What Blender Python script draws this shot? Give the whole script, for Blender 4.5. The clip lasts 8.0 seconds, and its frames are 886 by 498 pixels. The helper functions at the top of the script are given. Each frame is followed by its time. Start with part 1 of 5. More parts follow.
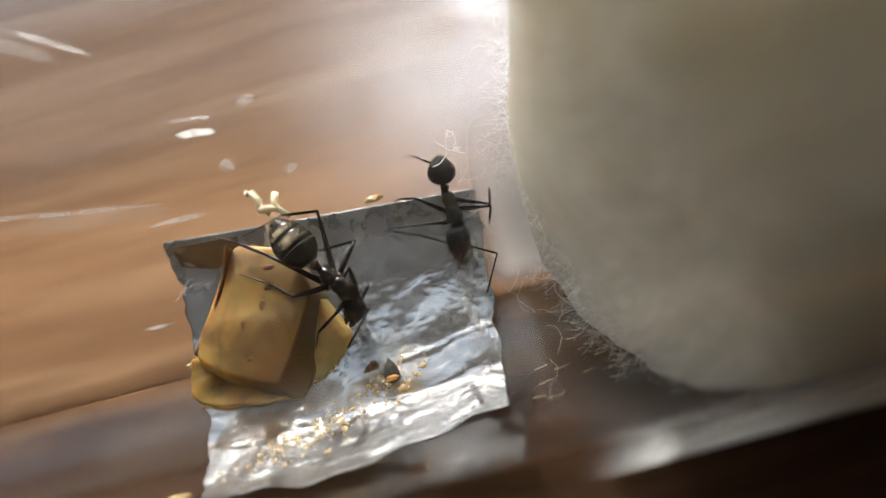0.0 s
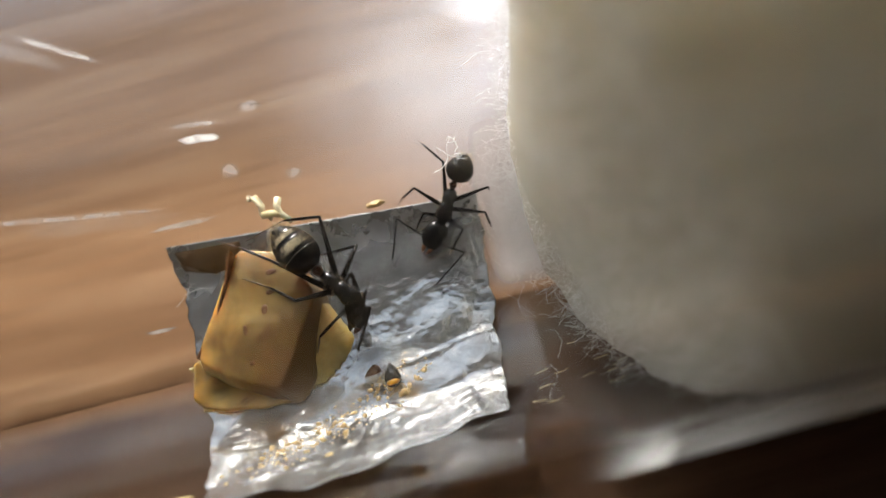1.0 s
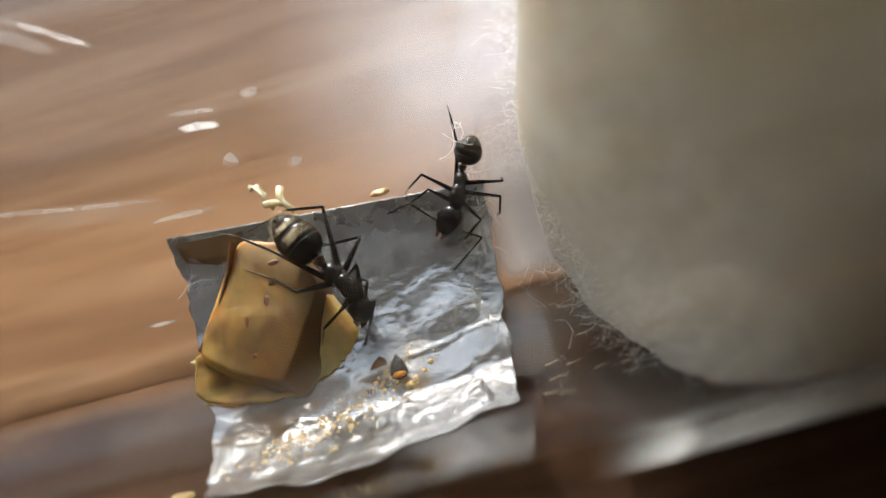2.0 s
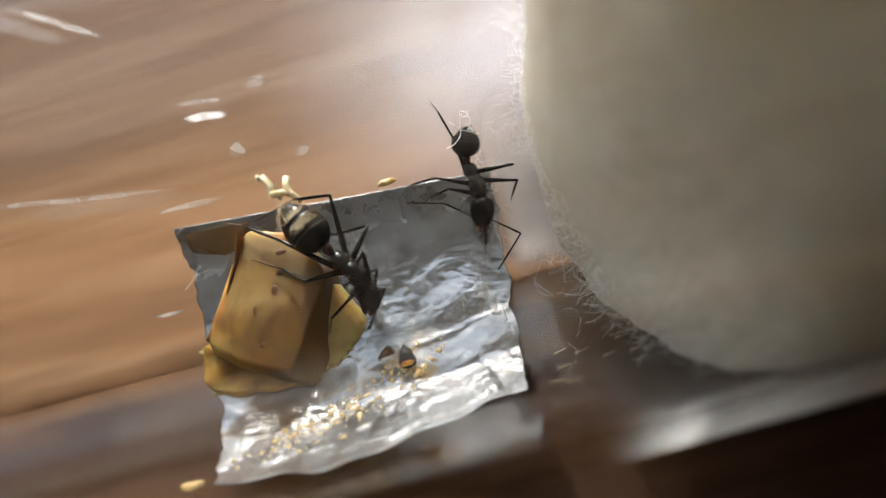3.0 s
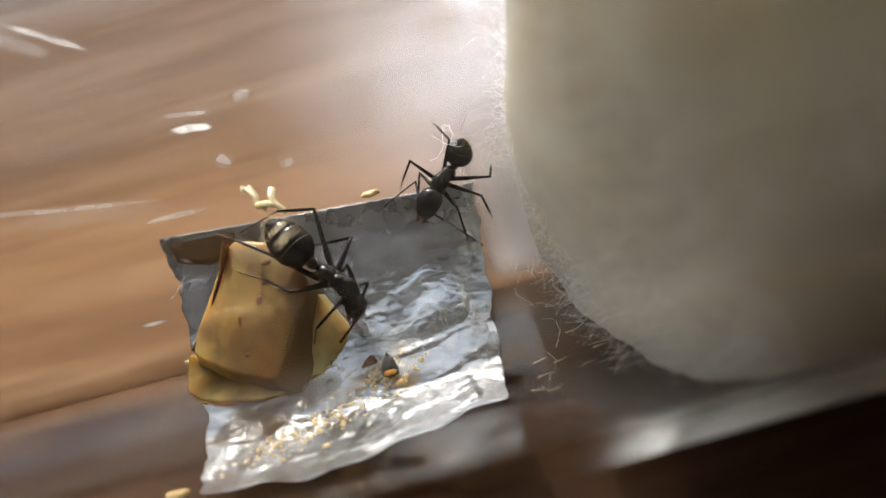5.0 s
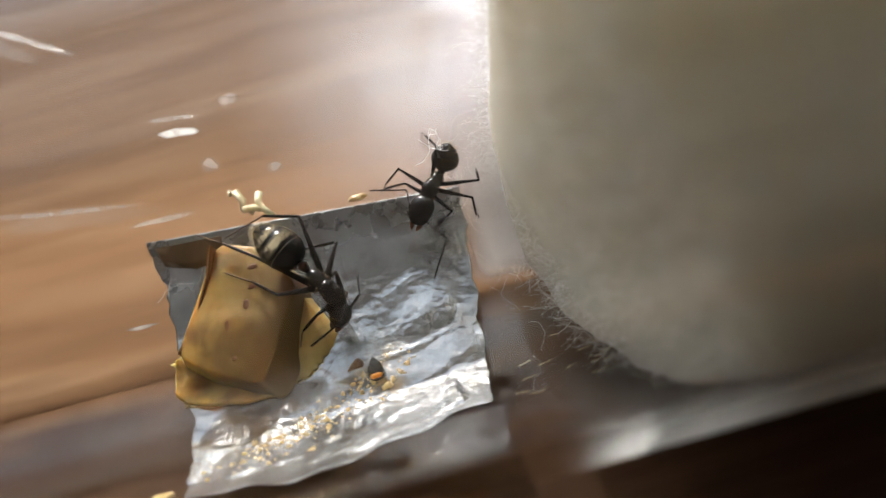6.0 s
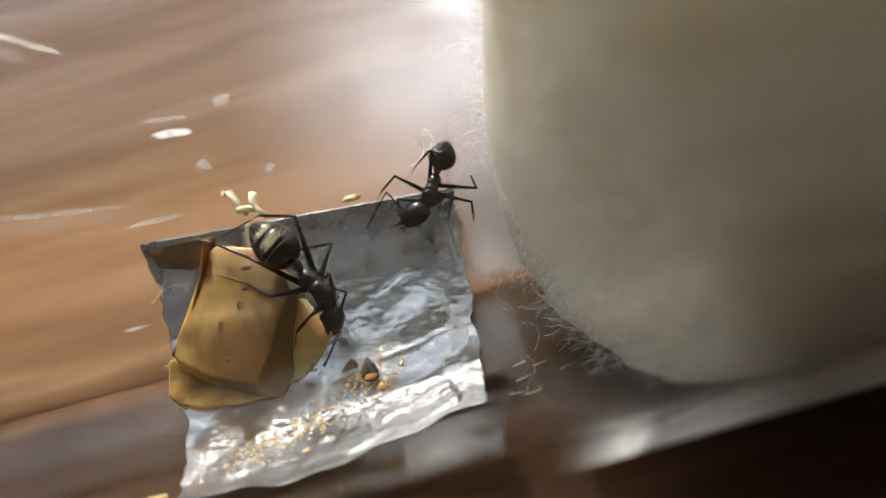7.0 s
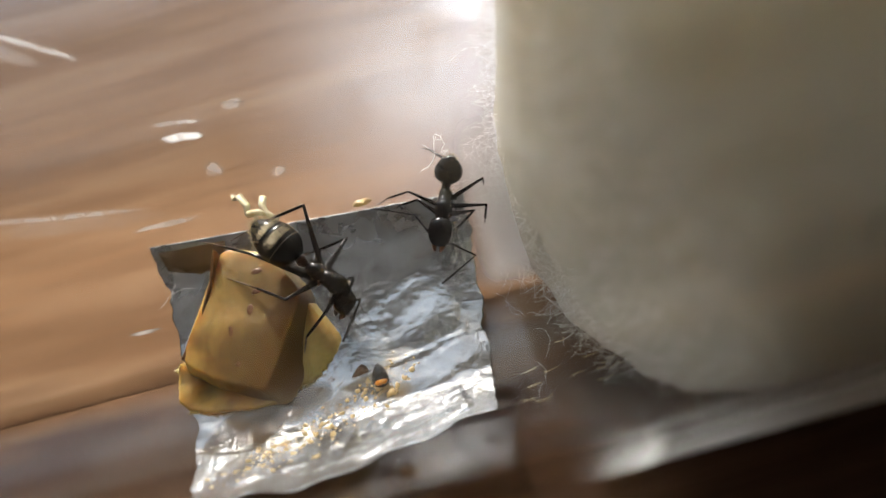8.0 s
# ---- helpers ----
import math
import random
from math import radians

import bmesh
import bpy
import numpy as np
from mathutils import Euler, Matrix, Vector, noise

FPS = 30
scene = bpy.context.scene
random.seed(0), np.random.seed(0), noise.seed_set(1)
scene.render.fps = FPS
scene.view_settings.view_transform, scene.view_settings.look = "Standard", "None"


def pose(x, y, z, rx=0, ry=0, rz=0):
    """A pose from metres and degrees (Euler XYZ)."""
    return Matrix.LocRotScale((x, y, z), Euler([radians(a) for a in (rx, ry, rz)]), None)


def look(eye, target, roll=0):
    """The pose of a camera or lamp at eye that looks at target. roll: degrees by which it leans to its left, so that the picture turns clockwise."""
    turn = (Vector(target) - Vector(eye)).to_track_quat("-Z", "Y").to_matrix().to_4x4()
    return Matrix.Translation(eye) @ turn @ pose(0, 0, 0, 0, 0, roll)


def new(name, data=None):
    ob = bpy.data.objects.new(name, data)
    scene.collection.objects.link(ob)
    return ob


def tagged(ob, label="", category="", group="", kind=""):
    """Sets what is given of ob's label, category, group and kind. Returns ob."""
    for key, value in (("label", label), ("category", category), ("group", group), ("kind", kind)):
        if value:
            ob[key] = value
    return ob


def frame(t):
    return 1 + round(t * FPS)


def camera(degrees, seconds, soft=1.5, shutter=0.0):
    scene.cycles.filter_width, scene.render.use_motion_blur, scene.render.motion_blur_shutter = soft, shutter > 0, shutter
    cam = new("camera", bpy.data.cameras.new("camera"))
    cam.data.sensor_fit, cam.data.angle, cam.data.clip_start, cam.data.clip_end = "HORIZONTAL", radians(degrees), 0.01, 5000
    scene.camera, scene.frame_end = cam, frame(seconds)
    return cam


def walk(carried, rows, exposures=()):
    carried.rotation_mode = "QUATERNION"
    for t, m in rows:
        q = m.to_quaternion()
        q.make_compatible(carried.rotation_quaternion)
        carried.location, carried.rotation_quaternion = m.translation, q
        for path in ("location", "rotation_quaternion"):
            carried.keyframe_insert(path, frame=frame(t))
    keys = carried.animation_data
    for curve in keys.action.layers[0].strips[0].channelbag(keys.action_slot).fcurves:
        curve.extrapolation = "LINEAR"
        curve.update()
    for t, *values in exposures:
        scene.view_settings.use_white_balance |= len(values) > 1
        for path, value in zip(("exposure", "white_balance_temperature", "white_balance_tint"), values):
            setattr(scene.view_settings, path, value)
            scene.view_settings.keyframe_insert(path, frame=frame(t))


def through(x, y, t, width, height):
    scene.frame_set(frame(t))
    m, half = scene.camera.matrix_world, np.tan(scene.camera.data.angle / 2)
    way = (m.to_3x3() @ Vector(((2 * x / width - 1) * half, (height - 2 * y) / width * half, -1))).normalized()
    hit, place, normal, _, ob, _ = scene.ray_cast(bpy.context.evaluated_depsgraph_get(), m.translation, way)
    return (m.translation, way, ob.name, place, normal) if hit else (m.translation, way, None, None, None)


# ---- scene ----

# ---------------------------------------------------------------- camera (a hand-held close-up, lengths in millimetres)
MM = 0.001
cam = camera(65.0, 8.0, 1.15)
cam.data.dof.use_dof = True
cam.data.dof.focus_distance = 37.3 * MM
cam.data.dof.aperture_fstop = 23.0
PATH = [
    (0.0, (-0.000, -15.000, 38.000), (-0.000, 1.915, 1.753), -14.80),
    (0.5, (0.029, -15.061, 38.099), (-0.163, 2.144, 1.989), -15.38),
    (1.0, (-0.006, -15.190, 38.203), (0.012, 2.071, 2.119), -14.66),
    (2.5, (-0.221, -15.034, 36.722), (-0.840, 1.951, 0.512), -17.14),
    (3.0, (-0.408, -15.202, 37.020), (-1.066, 1.644, 0.746), -17.29),
    (3.5, (-0.509, -15.638, 37.244), (-1.110, 1.200, 0.966), -17.09),
    (4.0, (-0.443, -15.542, 37.321), (-0.939, 1.126, 0.963), -16.68),
    (4.5, (-0.410, -15.350, 37.530), (-0.677, 1.371, 1.193), -15.99),
    (5.0, (-0.163, -15.240, 37.806), (0.058, 1.637, 1.542), -14.46),
    (6.5, (0.353, -15.453, 37.954), (1.019, 1.484, 1.723), -13.23),
    (7.0, (0.354, -15.415, 37.933), (1.173, 1.507, 1.698), -12.77),
    (7.5, (0.315, -15.162, 37.941), (1.114, 1.788, 1.719), -12.81),
    (8.0, (0.128, -14.988, 37.952), (0.682, 1.956, 1.722), -13.36),
]
walk(cam, [(t, look(Vector(e) * MM, Vector(g) * MM, r)) for t, e, g, r in PATH])

# ---------------------------------------------------------------- world, sun, window light, exposure
SUN_ELEVATION, SUN_AZIMUTH = 17.5, -3.5      # degrees; azimuth from +y towards +x
world = bpy.data.worlds.new("sky")
scene.world = world
world.use_nodes = True
_n, _l = world.node_tree.nodes, world.node_tree.links
sky = _n.new("ShaderNodeTexSky")
sky.sky_type, sky.sun_disc = "NISHITA", False
sky.sun_elevation, sky.sun_rotation = radians(SUN_ELEVATION), radians(SUN_AZIMUTH)
_l.new(sky.outputs[0], _n["Background"].inputs[0])
_n["Background"].inputs[1].default_value = 0.05

sun = new("sun", bpy.data.lights.new("sun", "SUN"))
sun.data.energy, sun.data.angle, sun.data.color = 4.3, radians(0.6), (1.0, 0.96, 0.90)
_e, _a = radians(SUN_ELEVATION), radians(SUN_AZIMUTH)
sun.matrix_world = look((math.sin(_a) * math.cos(_e), math.cos(_a) * math.cos(_e), math.sin(_e)), (0, 0, 0))

window_light = new("window_light", bpy.data.lights.new("window_light", "AREA"))
window_light.data.shape, window_light.data.size, window_light.data.size_y = "RECTANGLE", 1.6, 0.72
window_light.data.energy, window_light.data.color = 2.3, (0.76, 0.88, 1.0)
window_light.matrix_world = look((-0.34, 0.93, 0.80), (-0.34, 0, 0.80))

scene.view_settings.exposure = 0.02


# ---------------------------------------------------------------- materials
def material(name, base, rough=0.5, metal=0.0, **more):
    m = bpy.data.materials.new(name)
    m.use_nodes = True
    b = m.node_tree.nodes["Principled BSDF"]
    b.inputs["Base Color"].default_value = (*base, 1)
    b.inputs["Roughness"].default_value = rough
    b.inputs["Metallic"].default_value = metal
    for key, value in more.items():
        b.inputs[key.replace("_", " ")].default_value = value
    return m


def node(m, kind, **settings):
    n = m.node_tree.nodes.new("ShaderNode" + kind)
    for key, value in settings.items():
        if key == "operation":
            n.operation = value
        elif key == "data_type":
            n.data_type = value
        elif key == "blend_type":
            n.blend_type = value
        else:
            n.inputs[key].default_value = value
    return n


def join(m, a, b):
    m.node_tree.links.new(a, b)


def bsdf(m):
    return m.node_tree.nodes["Principled BSDF"]


def coords(m, scale=(1, 1, 1), rot=(0, 0, 0)):
    """Object coordinates in millimetres, turned and stretched."""
    c = node(m, "TexCoord")
    p = node(m, "Mapping")
    p.inputs["Scale"].default_value = [1000 * s for s in scale]
    p.inputs["Rotation"].default_value = [radians(r) for r in rot]
    join(m, c.outputs["Object"], p.inputs["Vector"])
    return p.outputs["Vector"]


def grain(m, vec, scale, detail=4.0, rough=0.55, distort=0.0):
    n = node(m, "TexNoise")
    n.inputs["Scale"].default_value, n.inputs["Detail"].default_value = scale, detail
    n.inputs["Roughness"].default_value, n.inputs["Distortion"].default_value = rough, distort
    join(m, vec, n.inputs["Vector"])
    return n.outputs["Fac"]


def ramp(m, fac, stops):
    r = node(m, "ValToRGB")
    e = r.color_ramp.elements
    while len(e) < len(stops):
        e.new(0.5)
    for k, (pos, col) in zip(e, stops):
        k.position, k.color = pos, (*col, 1) if len(col) == 3 else col
    join(m, fac, r.inputs["Fac"])
    return r.outputs["Color"]


def mix(m, fac, a, b, blend="MIX"):
    n = node(m, "MixRGB", blend_type=blend)
    for value, socket in ((fac, n.inputs[0]), (a, n.inputs[1]), (b, n.inputs[2])):
        if isinstance(value, (int, float)):
            socket.default_value = value
        elif isinstance(value, tuple):
            socket.default_value = (*value, 1)
        else:
            join(m, value, socket)
    return n.outputs[0]


def bump(m, height, strength=0.3, distance=0.05):
    n = node(m, "Bump")
    n.inputs["Strength"].default_value, n.inputs["Distance"].default_value = strength, distance * MM
    join(m, height, n.inputs["Height"])
    join(m, n.outputs[0], bsdf(m).inputs["Normal"])


def wood_material():
    m = material("oiled_wood", (0.4, 0.2, 0.09), 0.7, Specular_IOR_Level=0.18)
    v = coords(m, (0.035, 0.32, 0.3), (0, 0, -9))
    broad = grain(m, v, 1.0, 3, 0.5, 0.6)
    v2 = coords(m, (0.10, 1.1, 1.0), (0, 0, -9))
    fine = grain(m, v2, 1.0, 5, 0.6, 0.3)
    stops = ((0.30, (0.39, 0.208, 0.101)), (0.45, (0.47, 0.260, 0.130)), (0.58, (0.54, 0.315, 0.168)), (0.75, (0.60, 0.380, 0.218)))
    pale = ramp(m, broad, stops)
    shaded = ramp(m, broad, [(p, (c[0] * 0.125, c[1] * 0.102, c[2] * 0.088)) for p, c in stops])
    # shade beside the tube, painted into the board's colour as a wide dark band
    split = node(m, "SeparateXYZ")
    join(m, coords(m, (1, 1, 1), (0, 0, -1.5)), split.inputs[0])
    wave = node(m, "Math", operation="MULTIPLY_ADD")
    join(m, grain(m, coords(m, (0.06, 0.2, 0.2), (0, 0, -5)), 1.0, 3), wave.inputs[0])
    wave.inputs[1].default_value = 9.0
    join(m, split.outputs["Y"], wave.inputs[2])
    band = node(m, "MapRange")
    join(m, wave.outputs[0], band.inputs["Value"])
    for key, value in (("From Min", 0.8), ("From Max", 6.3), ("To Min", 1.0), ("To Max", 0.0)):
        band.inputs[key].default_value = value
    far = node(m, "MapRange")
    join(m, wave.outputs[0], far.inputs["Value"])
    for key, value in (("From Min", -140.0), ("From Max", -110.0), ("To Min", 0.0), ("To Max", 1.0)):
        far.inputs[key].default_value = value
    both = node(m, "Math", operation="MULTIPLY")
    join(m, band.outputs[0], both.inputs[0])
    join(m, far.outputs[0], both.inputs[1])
    col = mix(m, both.outputs[0], pale, shaded)
    dark = ramp(m, fine, [(0.34, (0.82, 0.79, 0.76)), (0.62, (1, 1, 1))])
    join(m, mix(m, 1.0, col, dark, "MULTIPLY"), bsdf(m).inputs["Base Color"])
    bump(m, fine, 0.15, 0.05)
    return m


def foil_material():
    m = material("aluminium_foil", (0.78, 0.79, 0.80), 0.2, 0.86)
    v = coords(m)
    streak = grain(m, coords(m, (4.2, 0.5, 1.0), (0, 0, 8)), 1.0, 4, 0.6)
    crinkle = grain(m, v, 1.5, 3, 0.5, 0.8)
    sparkle = grain(m, v, 4.5, 3, 0.6, 0.5)
    stain = grain(m, v, 0.42, 5, 0.65, 0.4)
    spots = ramp(m, stain, [(0.50, (0, 0, 0)), (0.72, (1, 1, 1))])
    join(m, mix(m, spots, (0.46, 0.48, 0.50), (0.35, 0.335, 0.30)), bsdf(m).inputs["Base Color"])
    # dried moisture dulls the sheet in patches
    dull = grain(m, v, 0.9, 5, 0.6, 0.5)
    # the handled half of the sheet is more finely crinkled than the smooth margin
    split = node(m, "SeparateXYZ")
    join(m, v, split.inputs[0])
    worn = node(m, "MapRange")
    join(m, split.outputs["Y"], worn.inputs["Value"])
    for key, value in (("From Min", 1.2), ("From Max", 4.2), ("To Min", 1.0), ("To Max", 0.14)):
        worn.inputs[key].default_value = value
    # rubbing has polished that half; the margin is still mill-dull
    bright = ramp(m, dull, [(0.35, (0.07,) * 3), (0.65, (0.17,) * 3)])
    matt = ramp(m, dull, [(0.35, (0.27,) * 3), (0.65, (0.36,) * 3)])
    join(m, mix(m, worn.outputs[0], matt, bright), bsdf(m).inputs["Roughness"])
    patchy = node(m, "Math", operation="MULTIPLY")
    join(m, ramp(m, grain(m, v, 0.36, 3, 0.5, 0.6), [(0.38, (0.25,) * 3), (0.62, (1,) * 3)]), patchy.inputs[0])
    join(m, worn.outputs[0], patchy.inputs[1])
    relief = node(m, "Math", operation="MULTIPLY")
    join(m, mix(m, 0.28, mix(m, 0.65, crinkle, streak), sparkle), relief.inputs[0])
    join(m, patchy.outputs[0], relief.inputs[1])
    bump(m, relief.outputs[0], 1.0, 0.13)
    return m


def chitin_material(name, base, rough=0.25, relief=0.015, gloss=0.5):
    m = material(name, base, rough, Specular_IOR_Level=gloss)
    fine = grain(m, coords(m), 9.0, 4)
    wide = grain(m, coords(m), 1.6, 3)
    join(m, mix(m, wide, tuple(c * 0.5 for c in base), tuple(c * 1.5 for c in base)), bsdf(m).inputs["Base Color"])
    join(m, ramp(m, wide, [(0.3, (rough * 0.8,) * 3), (0.7, (rough * 1.25,) * 3)]), bsdf(m).inputs["Roughness"])
    bump(m, fine, relief, 0.03)
    return m


def food_material(name, light, dark, scale=0.45, browned=False, glow=0.85, matt=0.0, gloss=1.0):
    m = material(name, light, 0.32, Subsurface_Weight=glow, Subsurface_Scale=0.0022, Specular_IOR_Level=0.28 * gloss, Coat_Weight=0.12 * gloss, Coat_Roughness=0.18)
    bsdf(m).inputs["Subsurface Radius"].default_value = (1.0, 0.55, 0.2)
    v = coords(m)
    wide = grain(m, v, scale, 4, 0.6, 0.5)
    fine = grain(m, coords(m, (2.6, 1.0, 1.0), (0, 0, 20)), 1.5, 5)
    col = ramp(m, wide, [(0.34, dark), (0.52, light), (0.72, tuple(min(1, c * 1.35) for c in light))])
    col = mix(m, 0.22, col, ramp(m, fine, [(0.3, dark), (0.7, light)]))
    if browned:   # the flesh has turned brown towards one side
        split = node(m, "SeparateXYZ")
        join(m, coords(m, (1, 1, 1), (0, 0, 35)), split.inputs[0])
        edge = node(m, "Math", operation="MULTIPLY_ADD")
        join(m, grain(m, v, 0.7, 4), edge.inputs[0])
        edge.inputs[1].default_value = 2.2
        join(m, split.outputs["X"], edge.inputs[2])
        turned = node(m, "MapRange")
        join(m, edge.outputs[0], turned.inputs["Value"])
        for key, value in (("From Min", -9.4), ("From Max", -5.2), ("To Min", 0.0), ("To Max", 0.92)):
            turned.inputs[key].default_value = value
        col = mix(m, turned.outputs[0], col, tuple(0.8 * c for c in dark))
    join(m, col, bsdf(m).inputs["Base Color"])
    join(m, ramp(m, fine, [(0.35, (0.30 + matt,) * 3), (0.7, (0.52 + matt,) * 3)]), bsdf(m).inputs["Roughness"])
    bump(m, mix(m, 0.5, fine, grain(m, v, 3.0, 5)), 0.18, 0.07)
    return m


def cotton_material():
    m = material("cotton_wool", (0.80, 0.77, 0.71), 1.0, Subsurface_Weight=1.0, Subsurface_Scale=0.02, Specular_IOR_Level=0.05)
    bsdf(m).inputs["Subsurface Radius"].default_value = (1.0, 0.9, 0.75)
    v = coords(m, (0.5, 1.0, 1.0))
    n = grain(m, v, 0.9, 7, 0.65, 1.2)
    fleck = grain(m, coords(m, (1.0, 4.0, 4.0), (12, 30, 20)), 1.0, 5)
    join(m, mix(m, n, (0.36, 0.34, 0.275), (0.51, 0.485, 0.405)), bsdf(m).inputs["Base Color"])
    bump(m, mix(m, 0.5, n, fleck), 0.6, 0.4)
    return m


def film_material(name, colour, low, high, scale, most, through=0.5):
    """A patchy thin film on glass: fine droplets that scatter light, clear in between."""
    m = bpy.data.materials.new(name)
    m.use_nodes = True
    nodes = m.node_tree.nodes
    nodes.remove(nodes["Principled BSDF"])
    out = nodes["Material Output"]
    clear, white, thin = node(m, "BsdfTransparent"), node(m, "BsdfDiffuse"), node(m, "BsdfTranslucent")
    white.inputs[0].default_value = thin.inputs[0].default_value = (*colour, 1)
    relief = node(m, "Bump")
    relief.inputs["Strength"].default_value, relief.inputs["Distance"].default_value = 0.3, 0.06 * MM
    join(m, grain(m, coords(m), 7.0, 4), relief.inputs["Height"])
    join(m, relief.outputs[0], white.inputs["Normal"])
    join(m, relief.outputs[0], thin.inputs["Normal"])
    both, cover = node(m, "MixShader"), node(m, "MixShader")
    both.inputs[0].default_value = through
    join(m, white.outputs[0], both.inputs[1])
    join(m, thin.outputs[0], both.inputs[2])
    patch = grain(m, coords(m), scale, 5, 0.6, 0.4)
    fac = ramp(m, patch, [(low, (0, 0, 0)), (high, (most,) * 3)])
    edge = node(m, "Attribute")
    edge.attribute_name = "cover"
    amount = node(m, "Math", operation="MULTIPLY")
    join(m, fac, amount.inputs[0])
    join(m, edge.outputs["Fac"], amount.inputs[1])
    join(m, amount.outputs[0], cover.inputs[0])
    join(m, clear.outputs[0], cover.inputs[1])
    join(m, both.outputs[0], cover.inputs[2])
    join(m, cover.outputs[0], out.inputs[0])
    return m


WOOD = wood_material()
FOIL = foil_material()
GLASS = material("clear_glass", (1, 1, 1), 0.0, Transmission_Weight=1.0, IOR=1.46)
WATER = material("water_drop", (1, 1, 1), 0.0, Transmission_Weight=1.0, IOR=1.33)
CHITIN = chitin_material("black_chitin", (0.0022, 0.0018, 0.0018), 0.21, 0.10, 0.8)
GASTER = chitin_material("banded_gaster_chitin", (0.0030, 0.0026, 0.0022), 0.22, 0.14, 0.5)
LEG = chitin_material("dark_leg_chitin", (0.008, 0.0042, 0.0024), 0.22, 0.08, 0.5)
BAND = chitin_material("pale_plate_edge", (0.17, 0.13, 0.075), 0.3)
RUST = chitin_material("rust_brown_chitin", (0.055, 0.020, 0.007), 0.3)
JAW = chitin_material("reddish_jaw_chitin", (0.15, 0.05, 0.015), 0.3)
TARSUS = chitin_material("pale_tarsus_chitin", (0.07, 0.035, 0.015), 0.35)
HAIR = material("golden_hair", (0.60, 0.49, 0.29), 0.32)
FOOD = food_material("amber_food_flesh", (0.29, 0.185, 0.050), (0.115, 0.058, 0.013), 0.34, True)
FOOD_LOW = food_material("dull_food_layer", (0.20, 0.12, 0.032), (0.07, 0.037, 0.010), 0.7, matt=0.25, gloss=0.2)
FOOD_PALE = food_material("pale_food_flesh", (0.33, 0.225, 0.075), (0.17, 0.10, 0.027), 0.4)
JUICE = food_material("brown_juice", (0.105, 0.052, 0.014), (0.05, 0.023, 0.006), 0.5, glow=0.3, matt=0.2)
FOOD_SKIN = food_material("brown_food_skin", (0.11, 0.045, 0.012), (0.045, 0.018, 0.006), 0.8, glow=0.05)
FOOD_SPOT = food_material("brown_food_spot", (0.13, 0.05, 0.018), (0.08, 0.03, 0.010), 1.5, glow=0.05)
CRUMB = food_material("golden_crumb", (0.56, 0.41, 0.20), (0.34, 0.20, 0.08), 1.2, glow=0.2)
CREAM = food_material("cream_scrap", (0.78, 0.68, 0.46), (0.60, 0.48, 0.28), 1.2, glow=0.15)
AMBER = food_material("orange_pulp", (0.80, 0.22, 0.012), (0.55, 0.13, 0.008), 1.5)
COTTON = cotton_material()
FIBRE = material("cotton_fibre", (0.88, 0.87, 0.84), 0.6)
_t, _m = node(FIBRE, "BsdfTranslucent"), node(FIBRE, "MixShader")
_t.inputs[0].default_value, _m.inputs[0].default_value = (0.97, 0.97, 0.96, 1), 0.88
join(FIBRE, bsdf(FIBRE).outputs[0], _m.inputs[1])
join(FIBRE, _t.outputs[0], _m.inputs[2])
join(FIBRE, _m.outputs[0], FIBRE.node_tree.nodes["Material Output"].inputs[0])
CONDENSATION = film_material("condensation", (0.84, 0.88, 0.97), 0.0, 0.45, 0.14, 1.0, 0.9)
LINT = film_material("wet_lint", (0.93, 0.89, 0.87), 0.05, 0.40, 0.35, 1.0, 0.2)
FOOD_SMEAR = film_material("food_smear", (0.46, 0.32, 0.15), 0.46, 0.62, 0.9, 0.55, 0.25)
MIST_GLOW = film_material("mist_and_rim_glow", (0.92, 0.93, 0.92), 0.0, 0.25, 0.2, 1.0, 0.7)
STAIN_SHADOW = film_material("juice_and_shadow_film", (0.085, 0.05, 0.02), 0.22, 0.45, 0.6, 0.92, 0.1)
SMEAR_GLINT = film_material("dried_smear_and_glint", (0.93, 0.93, 0.92), 0.20, 0.55, 0.9, 0.95)
PLASTER = material("warm_plaster", (0.42, 0.37, 0.31), 0.9)
_g = grain(PLASTER, coords(PLASTER, (0.01, 0.01, 0.01)), 1.0, 6)
join(PLASTER, mix(PLASTER, _g, (0.38, 0.33, 0.27), (0.46, 0.41, 0.35)), bsdf(PLASTER).inputs["Base Color"])
LIMEWASH = material("white_limewash", (0.74, 0.73, 0.70), 0.9)
_g = grain(LIMEWASH, coords(LIMEWASH, (0.01, 0.01, 0.01)), 1.0, 6)
join(LIMEWASH, mix(LIMEWASH, _g, (0.70, 0.69, 0.66), (0.78, 0.77, 0.74)), bsdf(LIMEWASH).inputs["Base Color"])
WHITE = material("white_painted_wood", (0.78, 0.77, 0.74), 0.4)

from mathutils.bvhtree import BVHTree


# ---------------------------------------------------------------- building helpers (bmesh in millimetres)
def part(name, bm, mat, parent=None, label="", smooth=True):
    """Links a bmesh, in millimetres, as one mesh object under a thing or part."""
    bmesh.ops.scale(bm, vec=(MM, MM, MM), verts=bm.verts)
    me = bpy.data.meshes.new(name)
    bm.normal_update()
    bm.to_mesh(me)
    bm.free()
    for p in me.polygons:
        p.use_smooth = smooth
    me.materials.append(mat)
    ob = new(name, me)
    if parent:
        ob.parent = parent
    return tagged(ob, label) if label else ob


def thing(name, label, category, group="", kind="", at=(0, 0, 0)):
    ob = new(name)
    ob.empty_display_size = MM
    ob.location = Vector(at) * MM
    return tagged(ob, label, category, group, kind)


